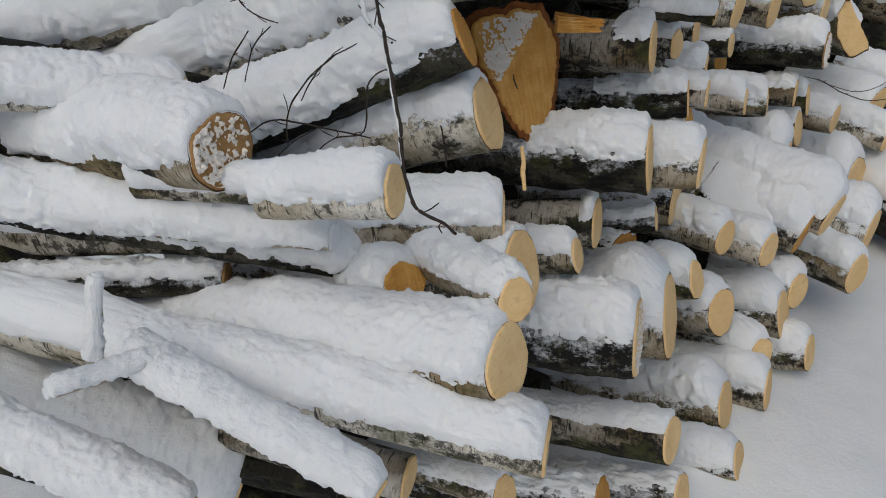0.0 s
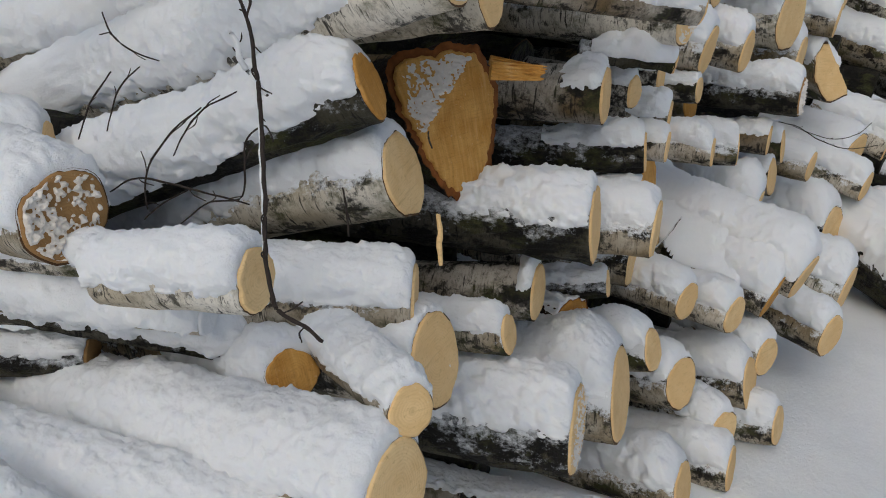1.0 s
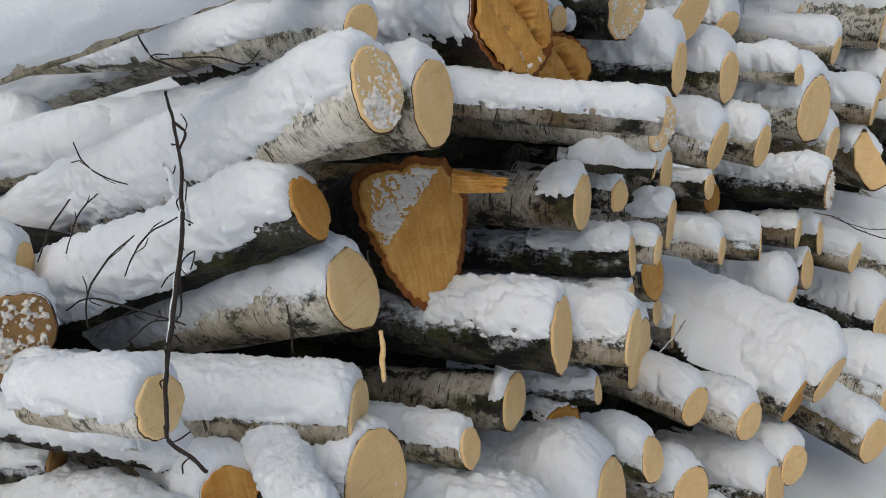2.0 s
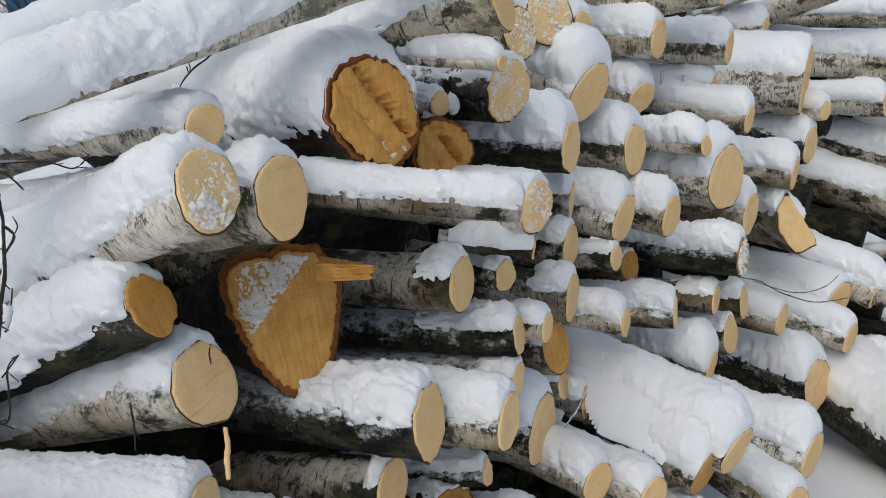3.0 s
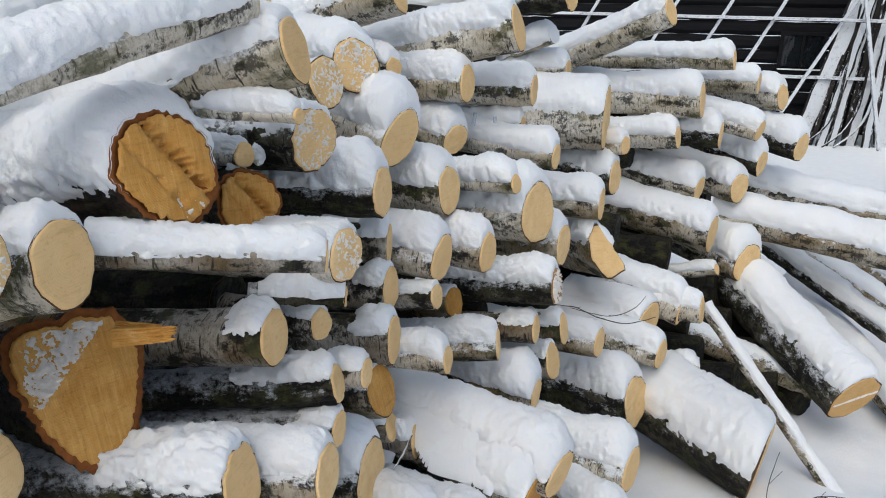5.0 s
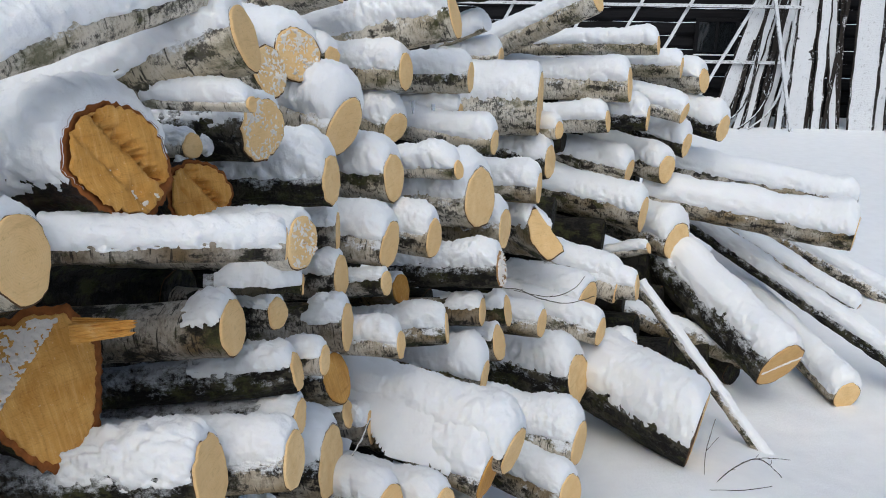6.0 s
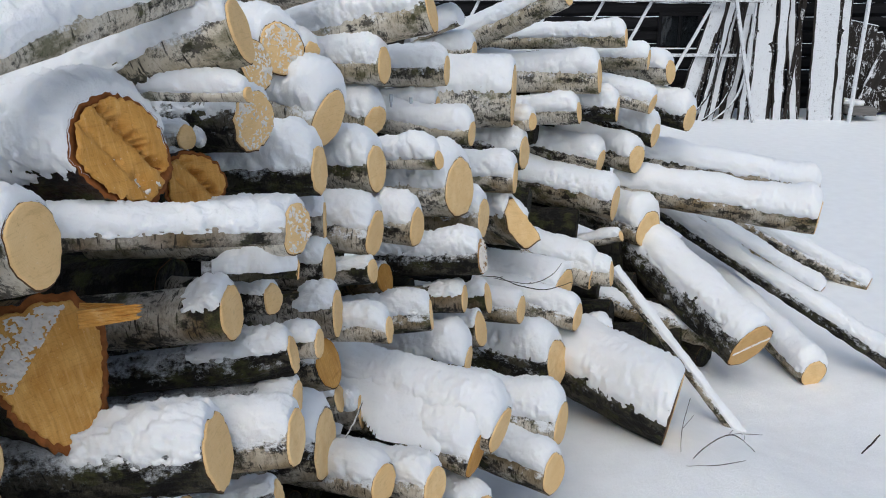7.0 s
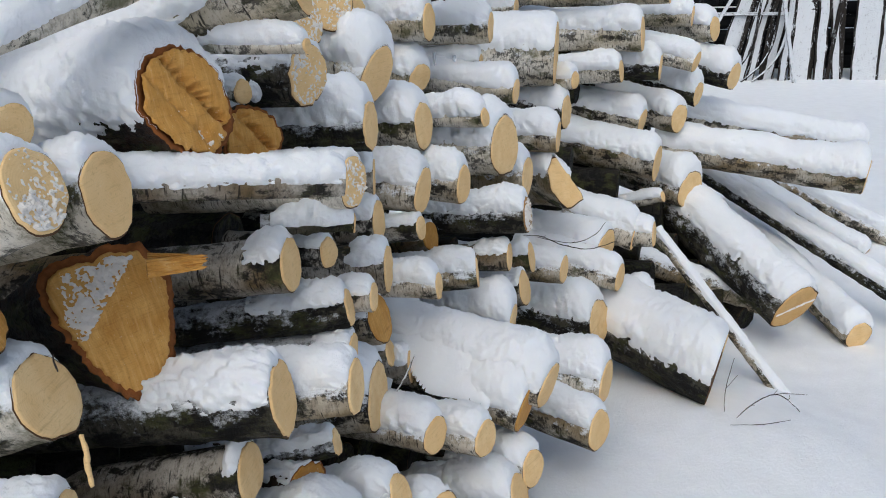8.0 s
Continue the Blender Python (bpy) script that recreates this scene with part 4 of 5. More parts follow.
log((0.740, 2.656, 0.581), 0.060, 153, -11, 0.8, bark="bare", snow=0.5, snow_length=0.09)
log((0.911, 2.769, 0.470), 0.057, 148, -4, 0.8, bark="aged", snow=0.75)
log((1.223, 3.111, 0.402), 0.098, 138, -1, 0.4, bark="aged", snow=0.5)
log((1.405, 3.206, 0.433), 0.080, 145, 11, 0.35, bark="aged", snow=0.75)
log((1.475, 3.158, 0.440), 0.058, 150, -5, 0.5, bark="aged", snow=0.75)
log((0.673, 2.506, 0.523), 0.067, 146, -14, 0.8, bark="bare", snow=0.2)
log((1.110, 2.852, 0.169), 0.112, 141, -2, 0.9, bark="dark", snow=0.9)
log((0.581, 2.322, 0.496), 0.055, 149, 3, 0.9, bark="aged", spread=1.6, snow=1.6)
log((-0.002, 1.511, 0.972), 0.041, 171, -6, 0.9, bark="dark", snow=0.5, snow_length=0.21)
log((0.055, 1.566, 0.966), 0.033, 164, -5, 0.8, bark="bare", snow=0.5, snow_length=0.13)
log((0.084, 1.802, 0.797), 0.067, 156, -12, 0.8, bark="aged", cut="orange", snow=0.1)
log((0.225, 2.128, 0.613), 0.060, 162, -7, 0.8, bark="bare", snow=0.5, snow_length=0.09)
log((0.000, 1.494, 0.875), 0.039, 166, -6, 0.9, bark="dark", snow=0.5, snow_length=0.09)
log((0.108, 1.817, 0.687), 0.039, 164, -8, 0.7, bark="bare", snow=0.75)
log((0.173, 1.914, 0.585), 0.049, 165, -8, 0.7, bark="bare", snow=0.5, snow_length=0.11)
log((-0.136, 1.186, 0.961), 0.065, 163, -8, 1.2, bark="dark", snow=0.6, spread=1.35, snow_length=0.27)
log((-0.007, 1.280, 0.913), 0.053, 163, -8, 1, bark="aged", snow=0.75)
log((0.060, 1.669, 0.649), 0.084, 163, -8, 0.9, bark="aged", snow=0.75)
log((0.547, 1.810, 0.538), 0.072, 145, 8, 1, bark="aged", spread=1.5, snow=1.1)
log((0.477, 1.786, 0.493), 0.078, 141, 7, 0.8, bark="aged", cut="orange", spread=1.4, snow=0.9)
log((0.871, 2.171, 0.305), 0.077, 147, 4, 1, bark="aged", snow=0.9)
log((0.799, 2.032, 0.212), 0.070, 129, -4, 0.9, bark="aged", snow=0.75)
log((1.427, 3.055, 0.189), 0.035, 100, -21, 0.35, bark="dark", spread=1.5, snow=1.4)
log((1.230, 2.944, 0.334), 0.065, 140, 6, 0.5, bark="aged", snow=0.75)
log((1.526, 2.586, 0.035), 0.165, 117, 3, 0.58557, bark="dark", cut="flecked", spread=1.5, shear_y=-.45, shear=-.15, snow=0.6)
log((2.231, 3.119, 0.015), 0.130, 108, 20, 1.12, bark="dark", cut="lined", spread=1.3, snow=0.6)
log((2.646, 3.147, -0.201), 0.080, 94, 11, 1.3, bark="aged", spread=1.6, snow=0.8)
log((1.975, 2.672, -0.262), 0.027, 123, 41, 1.0137, bark="aged", spread=1.35, snow=0.35)
log((3.107, 3.053, -0.180), 0.050, 123, 21, 1.66523, bark="dark", snow=1.1)
log((3.925, 4.297, -0.256), 0.067, 132, 18, 1.21613, bark="aged", cut="crusted", snow=0.9)
log((3.562, 4.311, -0.282), 0.058, 133, 24, 0.983712, bark="aged", cut="crusted", snow=1)
log((2.251, 3.434, -0.100), 0.067, 162, 19, 0.747646, bark="aged", cut="brown", snow=0.12)
log((-0.967, 1.004, 1.106), 0.037, -164, 6, 1.3, spread=2.0, snow=1.1)
log((-0.985, 1.381, 1.186), 0.040, -164, -10, 1.4, spread=2.0, snow=1.1)
log((-1.281, 1.569, 1.137), 0.045, -159, -7, 1.2, spread=2.0, snow=1)
log((-0.655, 0.895, 0.879), 0.039, -178, 7, 0.725319, bark="dark", cut="crusted", spread=1.9, snow=1)
log((-0.863, 0.525, 0.638), 0.035, 169, 14, 1.2, bark="aged", spread=2.0, snow=1)
log((-0.883, 0.800, 0.418), 0.055, -179, 23, 0.566382, bark="aged", spread=2.1, snow=1.2)
log((-0.986, 0.483, 0.907), 0.008, 44, -6, 0.14, bark="aged", cut="buried", spread=2.0, taper=0.8, snow=0.55)
log((1.386, 3.680, 1.684), 0.062, 135, -23, 0.8, spread=1.42, snow=0.8)
log((0.799, 3.408, 1.584), 0.035, 135, -19, 0.3, cut="buried", spread=2.4, snow=1.0)
log((0.826, 3.246, 1.732), 0.048, 134, -5, 0.9, bark="dark", spread=1.42, snow=0.9)
log((0.135, 2.582, 1.733), 0.063, 156, -15, 0.9, spread=1.42, snow=0.6)
log((-0.223, 2.244, 1.716), 0.040, 161, -12, 1, bark="dark", spread=1.42, snow=0.8)
# Logs with "inner" bark are added fill behind the gaps, near black as shade.
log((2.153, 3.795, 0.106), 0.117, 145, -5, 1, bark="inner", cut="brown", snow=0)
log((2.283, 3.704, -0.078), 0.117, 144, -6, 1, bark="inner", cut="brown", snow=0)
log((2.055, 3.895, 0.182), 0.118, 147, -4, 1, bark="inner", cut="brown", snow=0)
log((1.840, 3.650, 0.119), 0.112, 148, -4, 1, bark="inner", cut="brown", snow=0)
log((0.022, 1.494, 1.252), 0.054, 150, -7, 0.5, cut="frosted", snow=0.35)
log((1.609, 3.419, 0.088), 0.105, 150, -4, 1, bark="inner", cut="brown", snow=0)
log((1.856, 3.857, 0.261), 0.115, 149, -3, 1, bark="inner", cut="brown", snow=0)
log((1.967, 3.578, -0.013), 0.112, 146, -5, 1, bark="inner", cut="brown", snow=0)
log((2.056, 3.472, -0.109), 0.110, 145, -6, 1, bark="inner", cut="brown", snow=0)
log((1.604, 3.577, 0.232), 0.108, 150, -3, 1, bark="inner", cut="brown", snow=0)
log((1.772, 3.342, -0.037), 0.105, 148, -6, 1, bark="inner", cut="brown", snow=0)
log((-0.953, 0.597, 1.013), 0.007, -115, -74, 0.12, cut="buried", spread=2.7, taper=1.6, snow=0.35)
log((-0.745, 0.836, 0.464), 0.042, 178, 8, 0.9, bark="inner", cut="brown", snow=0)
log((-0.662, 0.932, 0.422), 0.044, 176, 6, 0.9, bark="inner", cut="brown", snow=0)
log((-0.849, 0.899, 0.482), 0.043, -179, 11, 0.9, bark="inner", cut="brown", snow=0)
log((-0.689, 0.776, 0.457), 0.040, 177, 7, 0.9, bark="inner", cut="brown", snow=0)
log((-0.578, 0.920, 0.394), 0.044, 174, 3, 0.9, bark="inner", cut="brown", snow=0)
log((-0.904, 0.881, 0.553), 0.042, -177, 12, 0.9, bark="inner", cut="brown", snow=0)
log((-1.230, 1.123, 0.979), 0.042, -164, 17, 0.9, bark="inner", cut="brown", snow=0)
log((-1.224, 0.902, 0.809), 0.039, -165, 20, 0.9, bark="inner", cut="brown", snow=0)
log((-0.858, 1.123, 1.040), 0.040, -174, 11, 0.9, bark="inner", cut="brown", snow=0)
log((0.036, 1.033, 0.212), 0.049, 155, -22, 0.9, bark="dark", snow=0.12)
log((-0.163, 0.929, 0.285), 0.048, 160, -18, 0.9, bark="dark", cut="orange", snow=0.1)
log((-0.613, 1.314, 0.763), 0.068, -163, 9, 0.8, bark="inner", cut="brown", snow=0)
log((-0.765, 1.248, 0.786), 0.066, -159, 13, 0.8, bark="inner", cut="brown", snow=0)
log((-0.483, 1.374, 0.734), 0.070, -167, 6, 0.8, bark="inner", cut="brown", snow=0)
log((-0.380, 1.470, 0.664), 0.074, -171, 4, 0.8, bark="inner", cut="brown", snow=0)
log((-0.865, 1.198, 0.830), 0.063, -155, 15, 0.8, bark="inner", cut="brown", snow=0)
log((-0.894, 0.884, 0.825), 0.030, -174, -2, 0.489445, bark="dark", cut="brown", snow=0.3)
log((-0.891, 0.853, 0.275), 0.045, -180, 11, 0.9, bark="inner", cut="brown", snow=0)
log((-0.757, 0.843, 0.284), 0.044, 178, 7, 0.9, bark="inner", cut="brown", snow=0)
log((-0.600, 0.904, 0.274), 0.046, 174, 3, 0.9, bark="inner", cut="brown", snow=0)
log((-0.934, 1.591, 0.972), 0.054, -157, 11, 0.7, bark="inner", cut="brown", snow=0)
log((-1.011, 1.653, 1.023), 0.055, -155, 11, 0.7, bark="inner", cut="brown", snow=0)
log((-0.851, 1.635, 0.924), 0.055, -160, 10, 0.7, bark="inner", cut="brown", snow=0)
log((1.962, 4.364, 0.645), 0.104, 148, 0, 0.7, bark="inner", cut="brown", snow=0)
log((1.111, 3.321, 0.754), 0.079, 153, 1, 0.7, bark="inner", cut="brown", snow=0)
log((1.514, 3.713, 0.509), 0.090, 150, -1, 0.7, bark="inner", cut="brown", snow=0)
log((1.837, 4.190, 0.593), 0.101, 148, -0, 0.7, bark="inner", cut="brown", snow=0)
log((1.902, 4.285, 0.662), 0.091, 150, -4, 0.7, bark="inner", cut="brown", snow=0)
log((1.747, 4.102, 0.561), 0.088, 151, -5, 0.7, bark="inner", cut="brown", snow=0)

# snow lying across several logs at once
snow_drift([(0.547, 1.810, 0.538), (0.477, 1.786, 0.493), (0.581, 2.322, 0.496), (0.225, 2.128, 0.613)], 0.045, 0.85, 0.15, 0.6, "soft mound of fresh snow filling the gaps between logs", seed=3)

twig([([(-0.676, 0.973, 1.396), (-0.657, 0.944, 1.368), (-0.636, 0.913, 1.343), (-0.623, 0.889, 1.322), (-0.611, 0.859, 1.296), (-0.603, 0.841, 1.280), (-0.596, 0.818, 1.258), (-0.585, 0.781, 1.236), (-0.574, 0.742, 1.212), (-0.563, 0.705, 1.189), (-0.557, 0.675, 1.160), (-0.543, 0.641, 1.131), (-0.526, 0.617, 1.125), (-0.501, 0.606, 1.119), (-0.483, 0.603, 1.106)], 0.0033), ([(-0.591, 0.832, 1.271), (-0.624, 0.888, 1.273), (-0.637, 0.890, 1.291), (-0.640, 0.893, 1.309), (-0.649, 0.892, 1.322)], 0.0026), ([(-0.632, 0.905, 1.336), (-0.636, 0.934, 1.355), (-0.654, 0.938, 1.363)], 0.0020), ([(-0.576, 0.793, 1.232), (-0.605, 0.861, 1.222), (-0.633, 0.871, 1.192), (-0.639, 0.862, 1.124), (-0.687, 0.877, 1.104), (-0.733, 0.881, 1.064)], 0.0014)], "dark upright birch sapling twig dusted with snow", "twig", "bare_twig", TWIG, 1)
twig([([(-0.827, 0.893, 1.098), (-0.784, 0.890, 1.123), (-0.712, 0.874, 1.123), (-0.628, 0.855, 1.117)], 0.0016), ([(-0.717, 0.885, 1.115), (-0.756, 0.881, 1.091), (-0.779, 0.879, 1.068)], 0.0012)], "thin bare twig lying over the snowy logs", "twig", "bare_twig", TWIG, 0)
twig([([(-0.748, 0.923, 1.144), (-0.729, 0.924, 1.180), (-0.700, 0.925, 1.213), (-0.656, 0.923, 1.240)], 0.0014)], "thin bare twig arching over the snow", "twig", "bare_twig", TWIG, 0)
twig([([(-0.838, 0.932, 1.167), (-0.831, 0.954, 1.206), (-0.818, 0.967, 1.229), (-0.802, 0.977, 1.244)], 0.0013)], "short bare twig standing out of the snow", "twig", "bare_twig", TWIG, 0)
twig([([(-0.882, 1.057, 1.291), (-0.877, 1.061, 1.264), (-0.855, 1.067, 1.238), (-0.818, 1.078, 1.221)], 0.0014), ([(-0.868, 1.044, 1.267), (-0.888, 1.051, 1.261)], 0.0010)], "thin bare twig on the snow-covered logs", "twig", "bare_twig", TWIG, 0)
twig([([(-0.707, 0.971, 1.480), (-0.676, 0.949, 1.446), (-0.633, 0.939, 1.432), (-0.605, 0.927, 1.418)], 0.0016), ([(-0.665, 0.950, 1.442), (-0.596, 0.965, 1.444), (-0.561, 0.971, 1.436), (-0.546, 0.984, 1.452)], 0.0012)], "forked bare twig caught between logs", "twig", "bare_twig", TWIG, 0)
twig([([(-0.512, 1.177, 1.506), (-0.513, 1.220, 1.523), (-0.499, 1.265, 1.544), (-0.480, 1.312, 1.565)], 0.0015), ([(-0.502, 1.197, 1.526), (-0.511, 1.210, 1.535)], 0.0010)], "slender budding twig leaning on the snow", "twig", "bare_twig", TWIG, 0)
twig([([(0.719, 2.697, 0.658), (0.797, 2.712, 0.640), (0.887, 2.718, 0.596), (1.000, 2.727, 0.568), (1.115, 2.749, 0.582)], 0.0020), ([(0.770, 2.691, 0.649), (0.914, 2.702, 0.609), (1.019, 2.734, 0.622), (1.079, 2.776, 0.657)], 0.0016)], "fine forked birch twig hanging before the logs", "twig", "bare_twig", TWIG, 0)
twig([([(1.478, 2.365, -0.080), (1.564, 2.373, -0.004), (1.654, 2.368, 0.038), (1.707, 2.350, 0.017), (1.749, 2.326, -0.025)], 0.0022), ([(1.448, 2.311, -0.037), (1.571, 2.294, -0.040), (1.684, 2.285, -0.028)], 0.0016), ([(1.654, 2.368, 0.038), (1.711, 2.380, 0.029), (1.813, 2.379, 0.011)], 0.0014)], "bare twigs lying on the snowy ground", "twig", "bare_twig", TWIG, 0)
twig([([(1.487, 2.419, -0.074), (1.511, 2.473, 0.019), (1.565, 2.525, 0.126)], 0.0014), ([(1.499, 2.453, 0.033), (1.549, 2.461, 0.086)], 0.0010)], "thin frosted stalk standing in the snow", "twig", "bare_twig", TWIG, 0)
twig([([(2.160, 2.237, -0.031), (2.231, 2.277, -0.027), (2.308, 2.318, -0.016)], 0.0040)], "short dark stick lying on the snow", "twig", "stick", TWIG, 0)
twig([([(0.111, 1.712, 0.627), (0.137, 1.699, 0.685), (0.158, 1.688, 0.744)], 0.0030)], "pale thin stick leaning on log ends", "twig", "stick", FROSTED, 0)
twig([([(-0.394, 0.970, 1.067), (-0.390, 0.961, 1.045), (-0.389, 0.951, 1.022), (-0.384, 0.942, 1.000)], 0.0050)], "pale wood splinter hanging from a log", "splinter", "wood_splinter", PALE, 0)
splinter((-0.337, 1.246, 1.196), (-0.240, 1.276, 1.190), 0.03, 0.014, 5, "torn orange wood splinter on the alder log")
splinter((-0.339, 1.271, 1.206), (-0.269, 1.286, 1.194), 0.016, 0.01, 6, "dark frayed splinter of torn alder wood")
twig([([(-0.416, 0.995, 1.180), (-0.414, 0.985, 1.171), (-0.409, 0.977, 1.163)], 0.0016)], "stub of twig on a sawn end", "twig", "stick", TWIG, 0)
twig([([(-0.530, 0.963, 1.099), (-0.522, 0.952, 1.073), (-0.516, 0.937, 1.037)], 0.0018)], "short bare twig against birch bark", "twig", "bare_twig", TWIG, 0)
twig([([(-0.746, 0.823, 1.115), (-0.745, 0.831, 1.160), (-0.715, 0.843, 1.209), (-0.675, 0.847, 1.244)], 0.0014)], "thin bare twig arching over the snow", "twig", "bare_twig", TWIG, 0)
twig([([(-0.864, 0.905, 1.164), (-0.854, 0.930, 1.204), (-0.831, 0.954, 1.242)], 0.0014)], "short bare twig standing out of the snow", "twig", "bare_twig", TWIG, 0)
snow_clump((0.239, 2.088, 0.610), (0.022, 0.020, 0.034), 3)
snow_clump((-0.202, 1.637, 1.383), (0.020, 0.018, 0.020), 9)
snow_clump((-0.166, 1.678, 1.408), (0.018, 0.015, 0.022), 10)
snow_clump((0.132, 1.804, 0.691), (0.012, 0.012, 0.030), 12)
icicle((0.415, 2.881, 1.322), 0.074)
icicle((0.488, 2.872, 1.310), 0.070)
# Added under the tan-ended log to block bounced light and darken the hollow.
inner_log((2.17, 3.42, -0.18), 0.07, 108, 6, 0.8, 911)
# Added fill behind the log ends that keeps the gaps black.
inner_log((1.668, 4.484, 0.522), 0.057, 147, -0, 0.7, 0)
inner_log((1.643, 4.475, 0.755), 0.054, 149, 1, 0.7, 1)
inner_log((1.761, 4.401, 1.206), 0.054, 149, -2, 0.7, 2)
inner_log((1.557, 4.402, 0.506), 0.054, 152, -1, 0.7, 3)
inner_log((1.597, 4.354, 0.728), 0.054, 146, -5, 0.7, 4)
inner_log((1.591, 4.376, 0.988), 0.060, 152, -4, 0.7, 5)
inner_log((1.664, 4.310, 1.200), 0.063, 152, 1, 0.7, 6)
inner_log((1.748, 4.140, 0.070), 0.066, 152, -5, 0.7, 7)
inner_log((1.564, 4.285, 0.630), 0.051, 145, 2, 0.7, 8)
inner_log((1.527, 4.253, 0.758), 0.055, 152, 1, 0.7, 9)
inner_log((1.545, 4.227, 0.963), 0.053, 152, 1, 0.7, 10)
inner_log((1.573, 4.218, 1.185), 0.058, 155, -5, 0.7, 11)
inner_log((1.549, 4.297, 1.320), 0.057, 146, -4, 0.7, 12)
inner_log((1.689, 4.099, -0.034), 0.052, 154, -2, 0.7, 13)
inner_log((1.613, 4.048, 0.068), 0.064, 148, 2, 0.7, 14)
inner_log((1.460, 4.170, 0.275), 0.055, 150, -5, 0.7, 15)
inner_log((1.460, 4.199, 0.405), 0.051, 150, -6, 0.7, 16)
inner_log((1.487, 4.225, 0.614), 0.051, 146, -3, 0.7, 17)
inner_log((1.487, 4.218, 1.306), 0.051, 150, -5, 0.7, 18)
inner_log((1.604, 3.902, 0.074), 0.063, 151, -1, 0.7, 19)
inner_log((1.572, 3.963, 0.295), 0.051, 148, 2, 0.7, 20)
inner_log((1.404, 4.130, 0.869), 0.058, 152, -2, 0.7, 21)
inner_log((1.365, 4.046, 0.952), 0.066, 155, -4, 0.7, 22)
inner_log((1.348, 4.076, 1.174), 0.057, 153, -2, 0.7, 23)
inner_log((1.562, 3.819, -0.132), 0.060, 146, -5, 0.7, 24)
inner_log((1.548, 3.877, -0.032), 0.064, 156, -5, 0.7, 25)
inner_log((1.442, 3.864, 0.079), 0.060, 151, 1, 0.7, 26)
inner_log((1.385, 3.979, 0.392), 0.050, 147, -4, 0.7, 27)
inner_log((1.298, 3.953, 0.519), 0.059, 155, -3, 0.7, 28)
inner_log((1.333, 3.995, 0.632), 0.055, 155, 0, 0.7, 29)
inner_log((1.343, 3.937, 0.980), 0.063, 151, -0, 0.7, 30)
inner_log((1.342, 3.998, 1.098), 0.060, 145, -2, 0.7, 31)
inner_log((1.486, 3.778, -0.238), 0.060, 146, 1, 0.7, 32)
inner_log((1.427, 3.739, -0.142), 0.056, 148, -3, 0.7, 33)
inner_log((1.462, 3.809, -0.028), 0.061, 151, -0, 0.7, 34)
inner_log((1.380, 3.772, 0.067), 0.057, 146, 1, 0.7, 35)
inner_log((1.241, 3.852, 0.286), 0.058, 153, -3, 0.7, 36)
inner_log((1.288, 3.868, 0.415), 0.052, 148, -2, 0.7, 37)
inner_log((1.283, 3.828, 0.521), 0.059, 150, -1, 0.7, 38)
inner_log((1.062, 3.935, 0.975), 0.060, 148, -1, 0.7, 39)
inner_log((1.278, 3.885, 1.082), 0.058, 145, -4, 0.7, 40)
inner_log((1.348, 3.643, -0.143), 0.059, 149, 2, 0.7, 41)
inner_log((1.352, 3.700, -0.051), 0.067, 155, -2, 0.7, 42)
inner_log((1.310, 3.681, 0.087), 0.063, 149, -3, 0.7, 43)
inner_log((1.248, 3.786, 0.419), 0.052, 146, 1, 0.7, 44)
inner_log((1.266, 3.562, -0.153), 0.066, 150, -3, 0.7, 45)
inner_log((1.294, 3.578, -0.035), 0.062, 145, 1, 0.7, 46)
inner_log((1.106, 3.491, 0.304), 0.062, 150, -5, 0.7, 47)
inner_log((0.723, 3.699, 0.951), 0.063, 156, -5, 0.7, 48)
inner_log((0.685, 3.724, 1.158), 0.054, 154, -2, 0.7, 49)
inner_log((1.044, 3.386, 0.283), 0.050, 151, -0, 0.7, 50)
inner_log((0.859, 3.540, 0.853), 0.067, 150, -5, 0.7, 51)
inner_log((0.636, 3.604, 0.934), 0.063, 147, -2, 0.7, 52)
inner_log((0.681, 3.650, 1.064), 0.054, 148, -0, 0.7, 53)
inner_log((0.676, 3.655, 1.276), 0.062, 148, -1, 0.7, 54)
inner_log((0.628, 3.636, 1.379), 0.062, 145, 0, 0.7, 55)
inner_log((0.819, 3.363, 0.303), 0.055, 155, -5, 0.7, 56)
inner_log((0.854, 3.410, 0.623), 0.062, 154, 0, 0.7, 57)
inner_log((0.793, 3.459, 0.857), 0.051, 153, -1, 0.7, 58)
inner_log((0.599, 3.566, 1.037), 0.055, 147, -6, 0.7, 59)
inner_log((0.601, 3.564, 1.293), 0.057, 148, -4, 0.7, 60)
inner_log((0.581, 3.499, 1.387), 0.062, 148, -3, 0.7, 61)
inner_log((0.574, 3.592, 1.486), 0.058, 155, -6, 0.7, 62)
inner_log((0.558, 3.500, 1.599), 0.050, 150, -3, 0.7, 63)
inner_log((0.926, 3.178, 0.306), 0.062, 147, 0, 0.7, 64)
inner_log((0.536, 3.451, 1.511), 0.063, 150, -0, 0.7, 65)
inner_log((0.455, 3.451, 1.624), 0.061, 146, 1, 0.7, 66)
inner_log((0.946, 3.068, -0.022), 0.059, 153, -1, 0.7, 67)
inner_log((0.782, 3.080, 0.071), 0.061, 146, 1, 0.7, 68)
inner_log((0.803, 3.157, 0.157), 0.062, 152, -6, 0.7, 69)
inner_log((0.657, 3.251, 0.860), 0.067, 148, -4, 0.7, 70)
inner_log((0.748, 2.979, -0.145), 0.061, 153, -4, 0.7, 71)
inner_log((0.760, 3.029, -0.057), 0.055, 154, -3, 0.7, 72)
inner_log((0.713, 2.971, 0.052), 0.065, 154, -2, 0.7, 73)
inner_log((0.737, 3.049, 0.168), 0.064, 150, -2, 0.7, 74)
inner_log((0.612, 3.128, 0.842), 0.052, 156, 2, 0.7, 75)
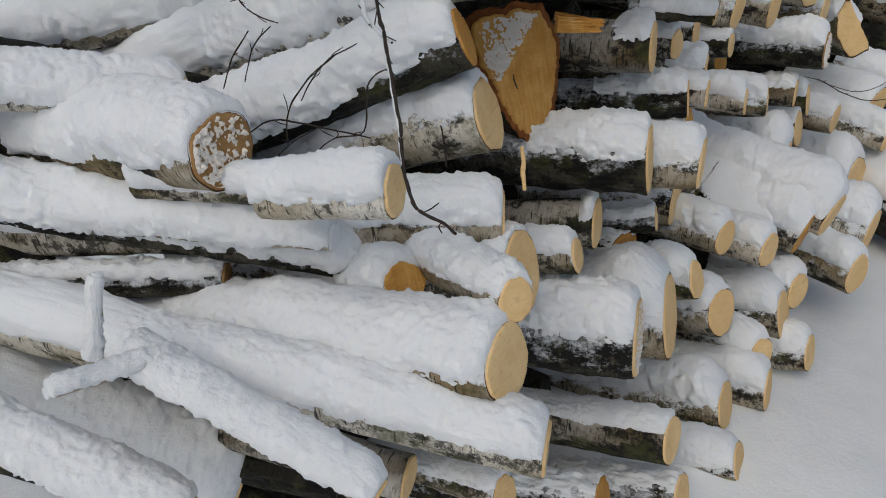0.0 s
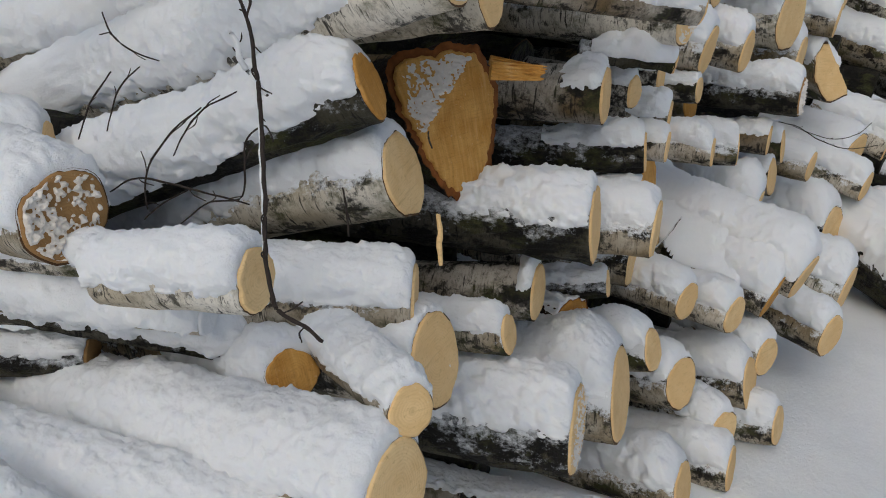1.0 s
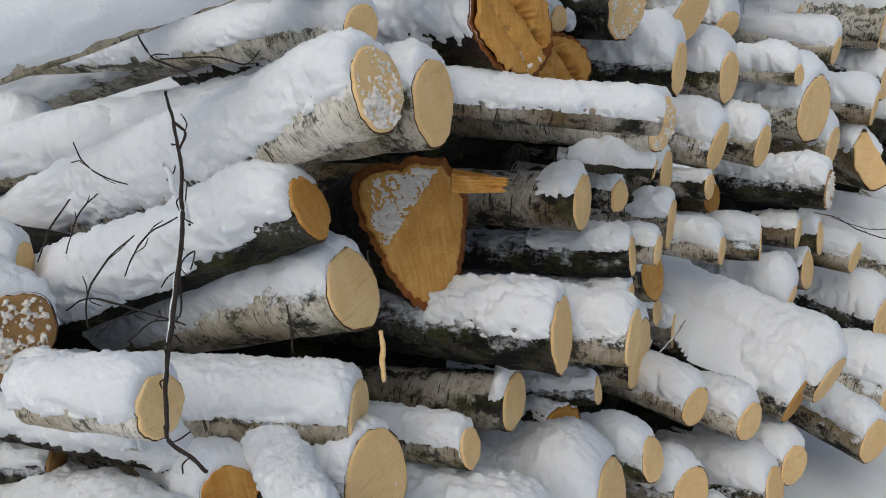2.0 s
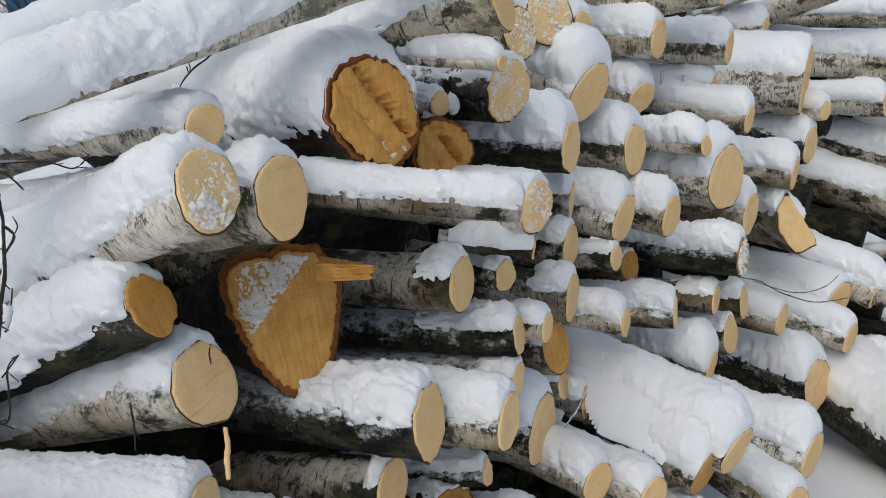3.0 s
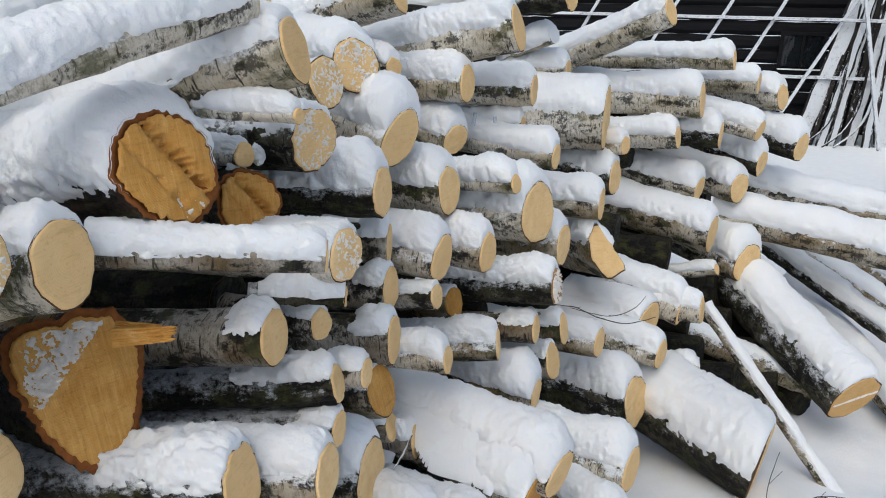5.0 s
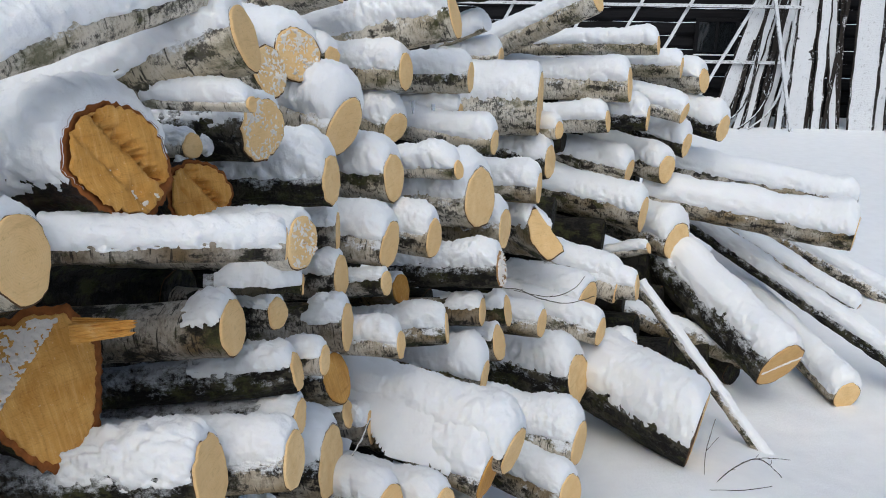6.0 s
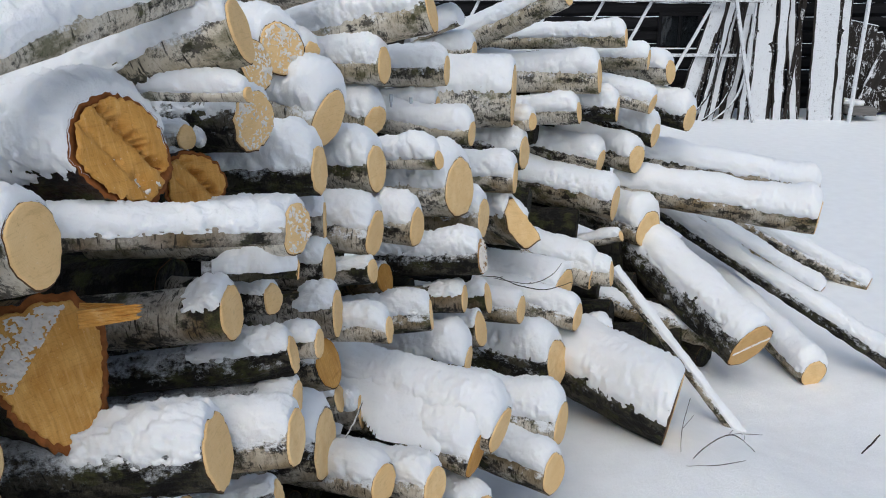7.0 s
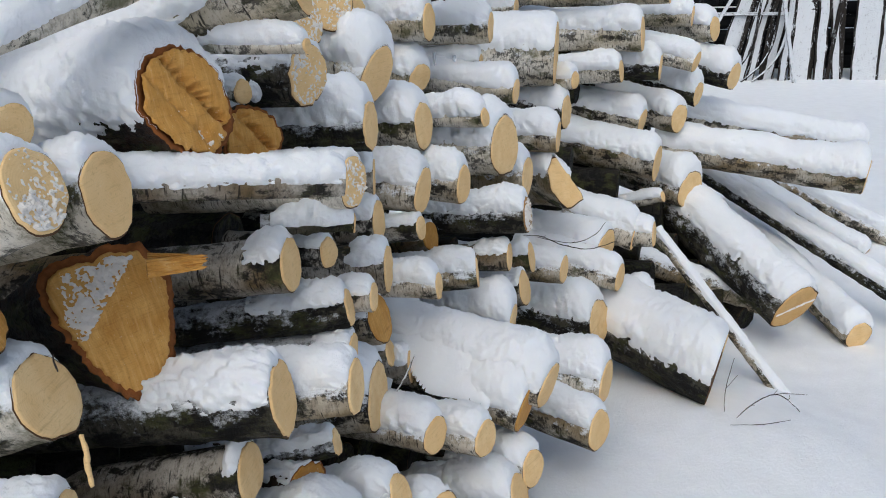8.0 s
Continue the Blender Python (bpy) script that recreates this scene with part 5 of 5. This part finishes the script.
inner_log((0.225, 3.142, 1.164), 0.068, 154, -1, 0.7, 76)
inner_log((0.296, 3.155, 1.273), 0.066, 151, -3, 0.7, 77)
inner_log((0.577, 2.859, 0.388), 0.061, 156, -5, 0.7, 78)
inner_log((0.219, 3.067, 1.042), 0.054, 153, 0, 0.7, 79)
inner_log((0.208, 2.994, 1.152), 0.060, 153, -4, 0.7, 80)
inner_log((0.197, 3.067, 1.291), 0.066, 156, -4, 0.7, 81)
inner_log((0.166, 2.897, 0.925), 0.056, 148, -1, 0.7, 82)
inner_log((0.139, 2.897, 1.182), 0.058, 149, 0, 0.7, 83)
inner_log((0.161, 2.940, 1.273), 0.051, 147, -5, 0.7, 84)
inner_log((0.111, 2.915, 1.375), 0.063, 150, -2, 0.7, 85)
inner_log((0.019, 3.039, 1.510), 0.062, 154, -3, 0.7, 86)
inner_log((0.460, 2.656, 0.419), 0.056, 156, -1, 0.7, 87)
inner_log((0.393, 2.592, 0.508), 0.055, 153, -3, 0.7, 88)
inner_log((0.436, 2.665, 0.611), 0.066, 147, -4, 0.7, 89)
inner_log((0.160, 2.727, 0.711), 0.062, 151, -2, 0.7, 90)
inner_log((0.197, 2.791, 0.830), 0.051, 147, -0, 0.7, 91)
inner_log((0.184, 2.711, 0.949), 0.054, 150, -4, 0.7, 92)
inner_log((0.083, 2.840, 1.061), 0.061, 155, -2, 0.7, 93)
inner_log((0.099, 2.780, 1.155), 0.061, 153, -1, 0.7, 94)
inner_log((0.082, 2.869, 1.283), 0.057, 151, -5, 0.7, 95)
inner_log((-0.027, 2.838, 1.363), 0.065, 152, -3, 0.7, 96)
inner_log((-0.049, 2.909, 1.497), 0.059, 152, -1, 0.7, 97)
inner_log((-0.013, 2.855, 1.594), 0.054, 156, -1, 0.7, 98)
inner_log((0.346, 2.539, 0.166), 0.059, 155, -0, 0.7, 99)
inner_log((0.297, 2.506, 0.302), 0.054, 150, -3, 0.7, 100)
inner_log((0.347, 2.533, 0.384), 0.060, 145, -0, 0.7, 101)
inner_log((0.100, 2.621, 0.491), 0.052, 152, -4, 0.7, 102)
inner_log((0.146, 2.671, 0.602), 0.066, 145, -2, 0.7, 103)
inner_log((0.128, 2.598, 0.713), 0.067, 145, -1, 0.7, 104)
inner_log((0.172, 2.646, 0.842), 0.067, 144, -6, 0.7, 105)
inner_log((0.122, 2.610, 0.929), 0.064, 151, -1, 0.7, 106)
inner_log((-0.000, 2.736, 1.033), 0.062, 152, -6, 0.7, 107)
inner_log((0.004, 2.663, 1.160), 0.061, 149, 2, 0.7, 108)
inner_log((-0.051, 2.765, 1.266), 0.057, 156, -4, 0.7, 109)
inner_log((-0.097, 2.739, 1.370), 0.067, 149, -6, 0.7, 110)
inner_log((-0.066, 2.787, 1.506), 0.052, 148, 0, 0.7, 111)
inner_log((-0.123, 2.755, 1.586), 0.055, 151, -3, 0.7, 112)
inner_log((0.271, 2.393, 0.077), 0.052, 147, -5, 0.7, 113)
inner_log((0.286, 2.455, 0.182), 0.060, 149, -0, 0.7, 114)
inner_log((0.268, 2.456, 0.391), 0.058, 145, 1, 0.7, 115)
inner_log((0.073, 2.495, 0.504), 0.064, 147, 1, 0.7, 116)
inner_log((0.092, 2.536, 0.594), 0.051, 153, -2, 0.7, 117)
inner_log((0.038, 2.538, 0.735), 0.055, 153, -5, 0.7, 118)
inner_log((0.114, 2.537, 0.828), 0.055, 150, -6, 0.7, 119)
inner_log((0.042, 2.586, 1.074), 0.063, 153, 1, 0.7, 120)
inner_log((-0.135, 2.701, 1.499), 0.060, 154, -6, 0.7, 121)
inner_log((-0.169, 2.652, 1.594), 0.056, 152, -3, 0.7, 122)
inner_log((0.410, 2.162, 0.093), 0.052, 145, -5, 0.7, 123)
inner_log((0.253, 2.341, 0.171), 0.067, 155, -3, 0.7, 124)
inner_log((0.026, 2.452, 0.606), 0.056, 146, -1, 0.7, 125)
inner_log((-0.041, 2.405, 0.714), 0.058, 149, -3, 0.7, 126)
inner_log((0.004, 2.442, 0.824), 0.060, 156, -6, 0.7, 127)
inner_log((-0.046, 2.398, 0.938), 0.054, 153, -3, 0.7, 128)
inner_log((0.039, 2.458, 1.046), 0.066, 149, -3, 0.7, 129)
inner_log((-0.169, 2.556, 1.262), 0.053, 148, -3, 0.7, 130)
inner_log((-0.046, 2.275, 0.484), 0.068, 151, -0, 0.7, 131)
inner_log((-0.011, 2.311, 0.626), 0.056, 154, -4, 0.7, 132)
inner_log((-0.085, 2.311, 0.930), 0.064, 146, 1, 0.7, 133)
inner_log((-0.072, 2.345, 1.050), 0.052, 147, 1, 0.7, 134)
inner_log((-0.034, 2.351, 1.273), 0.058, 150, -5, 0.7, 135)
inner_log((-0.138, 2.319, 1.376), 0.066, 148, -5, 0.7, 136)
inner_log((0.310, 2.007, 0.178), 0.059, 156, 1, 0.7, 137)
inner_log((0.277, 1.943, 0.314), 0.061, 154, -4, 0.7, 138)
inner_log((-0.015, 2.183, 0.389), 0.068, 148, -1, 0.7, 139)
inner_log((-0.065, 2.165, 0.500), 0.066, 145, 1, 0.7, 140)
inner_log((-0.085, 2.142, 0.728), 0.058, 152, -3, 0.7, 141)
inner_log((-0.076, 2.241, 0.843), 0.055, 147, 1, 0.7, 142)
inner_log((-0.147, 2.197, 0.928), 0.054, 149, -1, 0.7, 143)
inner_log((-0.118, 2.185, 1.172), 0.066, 147, -5, 0.7, 144)
inner_log((-0.206, 2.311, 1.264), 0.058, 153, 1, 0.7, 145)
inner_log((0.201, 1.861, 0.054), 0.068, 156, 1, 0.7, 146)
inner_log((0.259, 1.873, 0.190), 0.067, 151, -2, 0.7, 147)
inner_log((0.176, 1.882, 0.282), 0.067, 152, -0, 0.7, 148)
inner_log((-0.029, 2.055, 0.401), 0.055, 150, -5, 0.7, 149)
inner_log((-0.096, 1.999, 0.492), 0.067, 148, -1, 0.7, 150)
inner_log((-0.102, 2.083, 0.610), 0.059, 154, -3, 0.7, 151)
inner_log((-0.103, 2.012, 0.717), 0.067, 145, 1, 0.7, 152)
inner_log((-0.115, 2.120, 0.849), 0.063, 147, -5, 0.7, 153)
inner_log((-0.170, 2.078, 0.927), 0.051, 147, 1, 0.7, 154)
inner_log((-0.235, 2.119, 1.150), 0.058, 151, -0, 0.7, 155)
inner_log((-0.282, 2.121, 1.391), 0.066, 156, -3, 0.7, 156)
inner_log((0.130, 1.758, 0.077), 0.058, 150, -5, 0.7, 157)
inner_log((0.182, 1.805, 0.175), 0.052, 148, -2, 0.7, 158)
inner_log((0.044, 1.789, 0.300), 0.053, 148, -3, 0.7, 159)
inner_log((0.040, 1.864, 0.398), 0.066, 152, 1, 0.7, 160)
inner_log((-0.145, 1.915, 0.509), 0.056, 145, 1, 0.7, 161)
inner_log((-0.114, 1.978, 0.628), 0.065, 144, -6, 0.7, 162)
inner_log((-0.178, 1.924, 0.731), 0.055, 152, -3, 0.7, 163)
inner_log((-0.169, 2.002, 0.822), 0.066, 147, -2, 0.7, 164)
inner_log((-0.243, 1.970, 1.187), 0.052, 151, -5, 0.7, 165)
inner_log((0.004, 1.683, 0.048), 0.062, 151, -1, 0.7, 166)
inner_log((0.015, 1.740, 0.191), 0.054, 155, -5, 0.7, 167)
inner_log((-0.045, 1.705, 0.293), 0.056, 146, -1, 0.7, 168)
inner_log((-0.036, 1.750, 0.393), 0.063, 151, 1, 0.7, 169)
inner_log((-0.181, 1.791, 0.518), 0.056, 154, -2, 0.7, 170)
inner_log((-0.224, 1.854, 0.618), 0.054, 150, -2, 0.7, 171)
inner_log((-0.239, 1.819, 0.724), 0.067, 150, -5, 0.7, 172)
inner_log((-0.187, 1.858, 0.832), 0.058, 148, 0, 0.7, 173)
inner_log((-0.230, 1.808, 0.967), 0.068, 146, -1, 0.7, 174)
inner_log((-0.045, 1.618, 0.197), 0.055, 154, 0, 0.7, 175)
inner_log((-0.114, 1.591, 0.269), 0.057, 153, 2, 0.7, 176)
inner_log((-0.100, 1.658, 0.398), 0.060, 152, -4, 0.7, 177)
inner_log((-0.256, 1.679, 0.517), 0.057, 146, -5, 0.7, 178)
inner_log((-0.278, 1.685, 0.737), 0.061, 145, -2, 0.7, 179)
inner_log((-0.265, 1.762, 0.819), 0.067, 156, -5, 0.7, 180)
inner_log((-0.263, 1.667, 0.936), 0.053, 147, -6, 0.7, 181)
inner_log((-0.265, 1.767, 1.047), 0.066, 150, -5, 0.7, 182)
inner_log((-0.130, 1.455, 0.067), 0.052, 145, 0, 0.7, 183)
inner_log((-0.197, 1.491, 0.302), 0.058, 150, -4, 0.7, 184)
inner_log((-0.255, 1.586, 0.398), 0.064, 156, 1, 0.7, 185)
inner_log((-0.202, 1.344, 0.081), 0.056, 146, -6, 0.7, 186)
inner_log((-0.292, 1.249, 0.056), 0.062, 151, -3, 0.7, 187)
inner_log((-0.280, 1.246, 0.285), 0.051, 153, -0, 0.7, 188)
inner_log((-0.311, 1.212, 0.181), 0.062, 156, 1, 0.7, 189)
# More dark fill, closing a bright gap at the left.
inner_log((-0.645, 1.752, 0.895), 0.075, 165, -8, 0.8, 0)
inner_log((-0.799, 1.863, 0.940), 0.075, 165, -8, 0.8, 0)
inner_log((-0.684, 1.819, 0.861), 0.075, 165, -8, 0.8, 0)
inner_log((-0.712, 1.969, 0.931), 0.075, 165, -8, 0.8, 0)
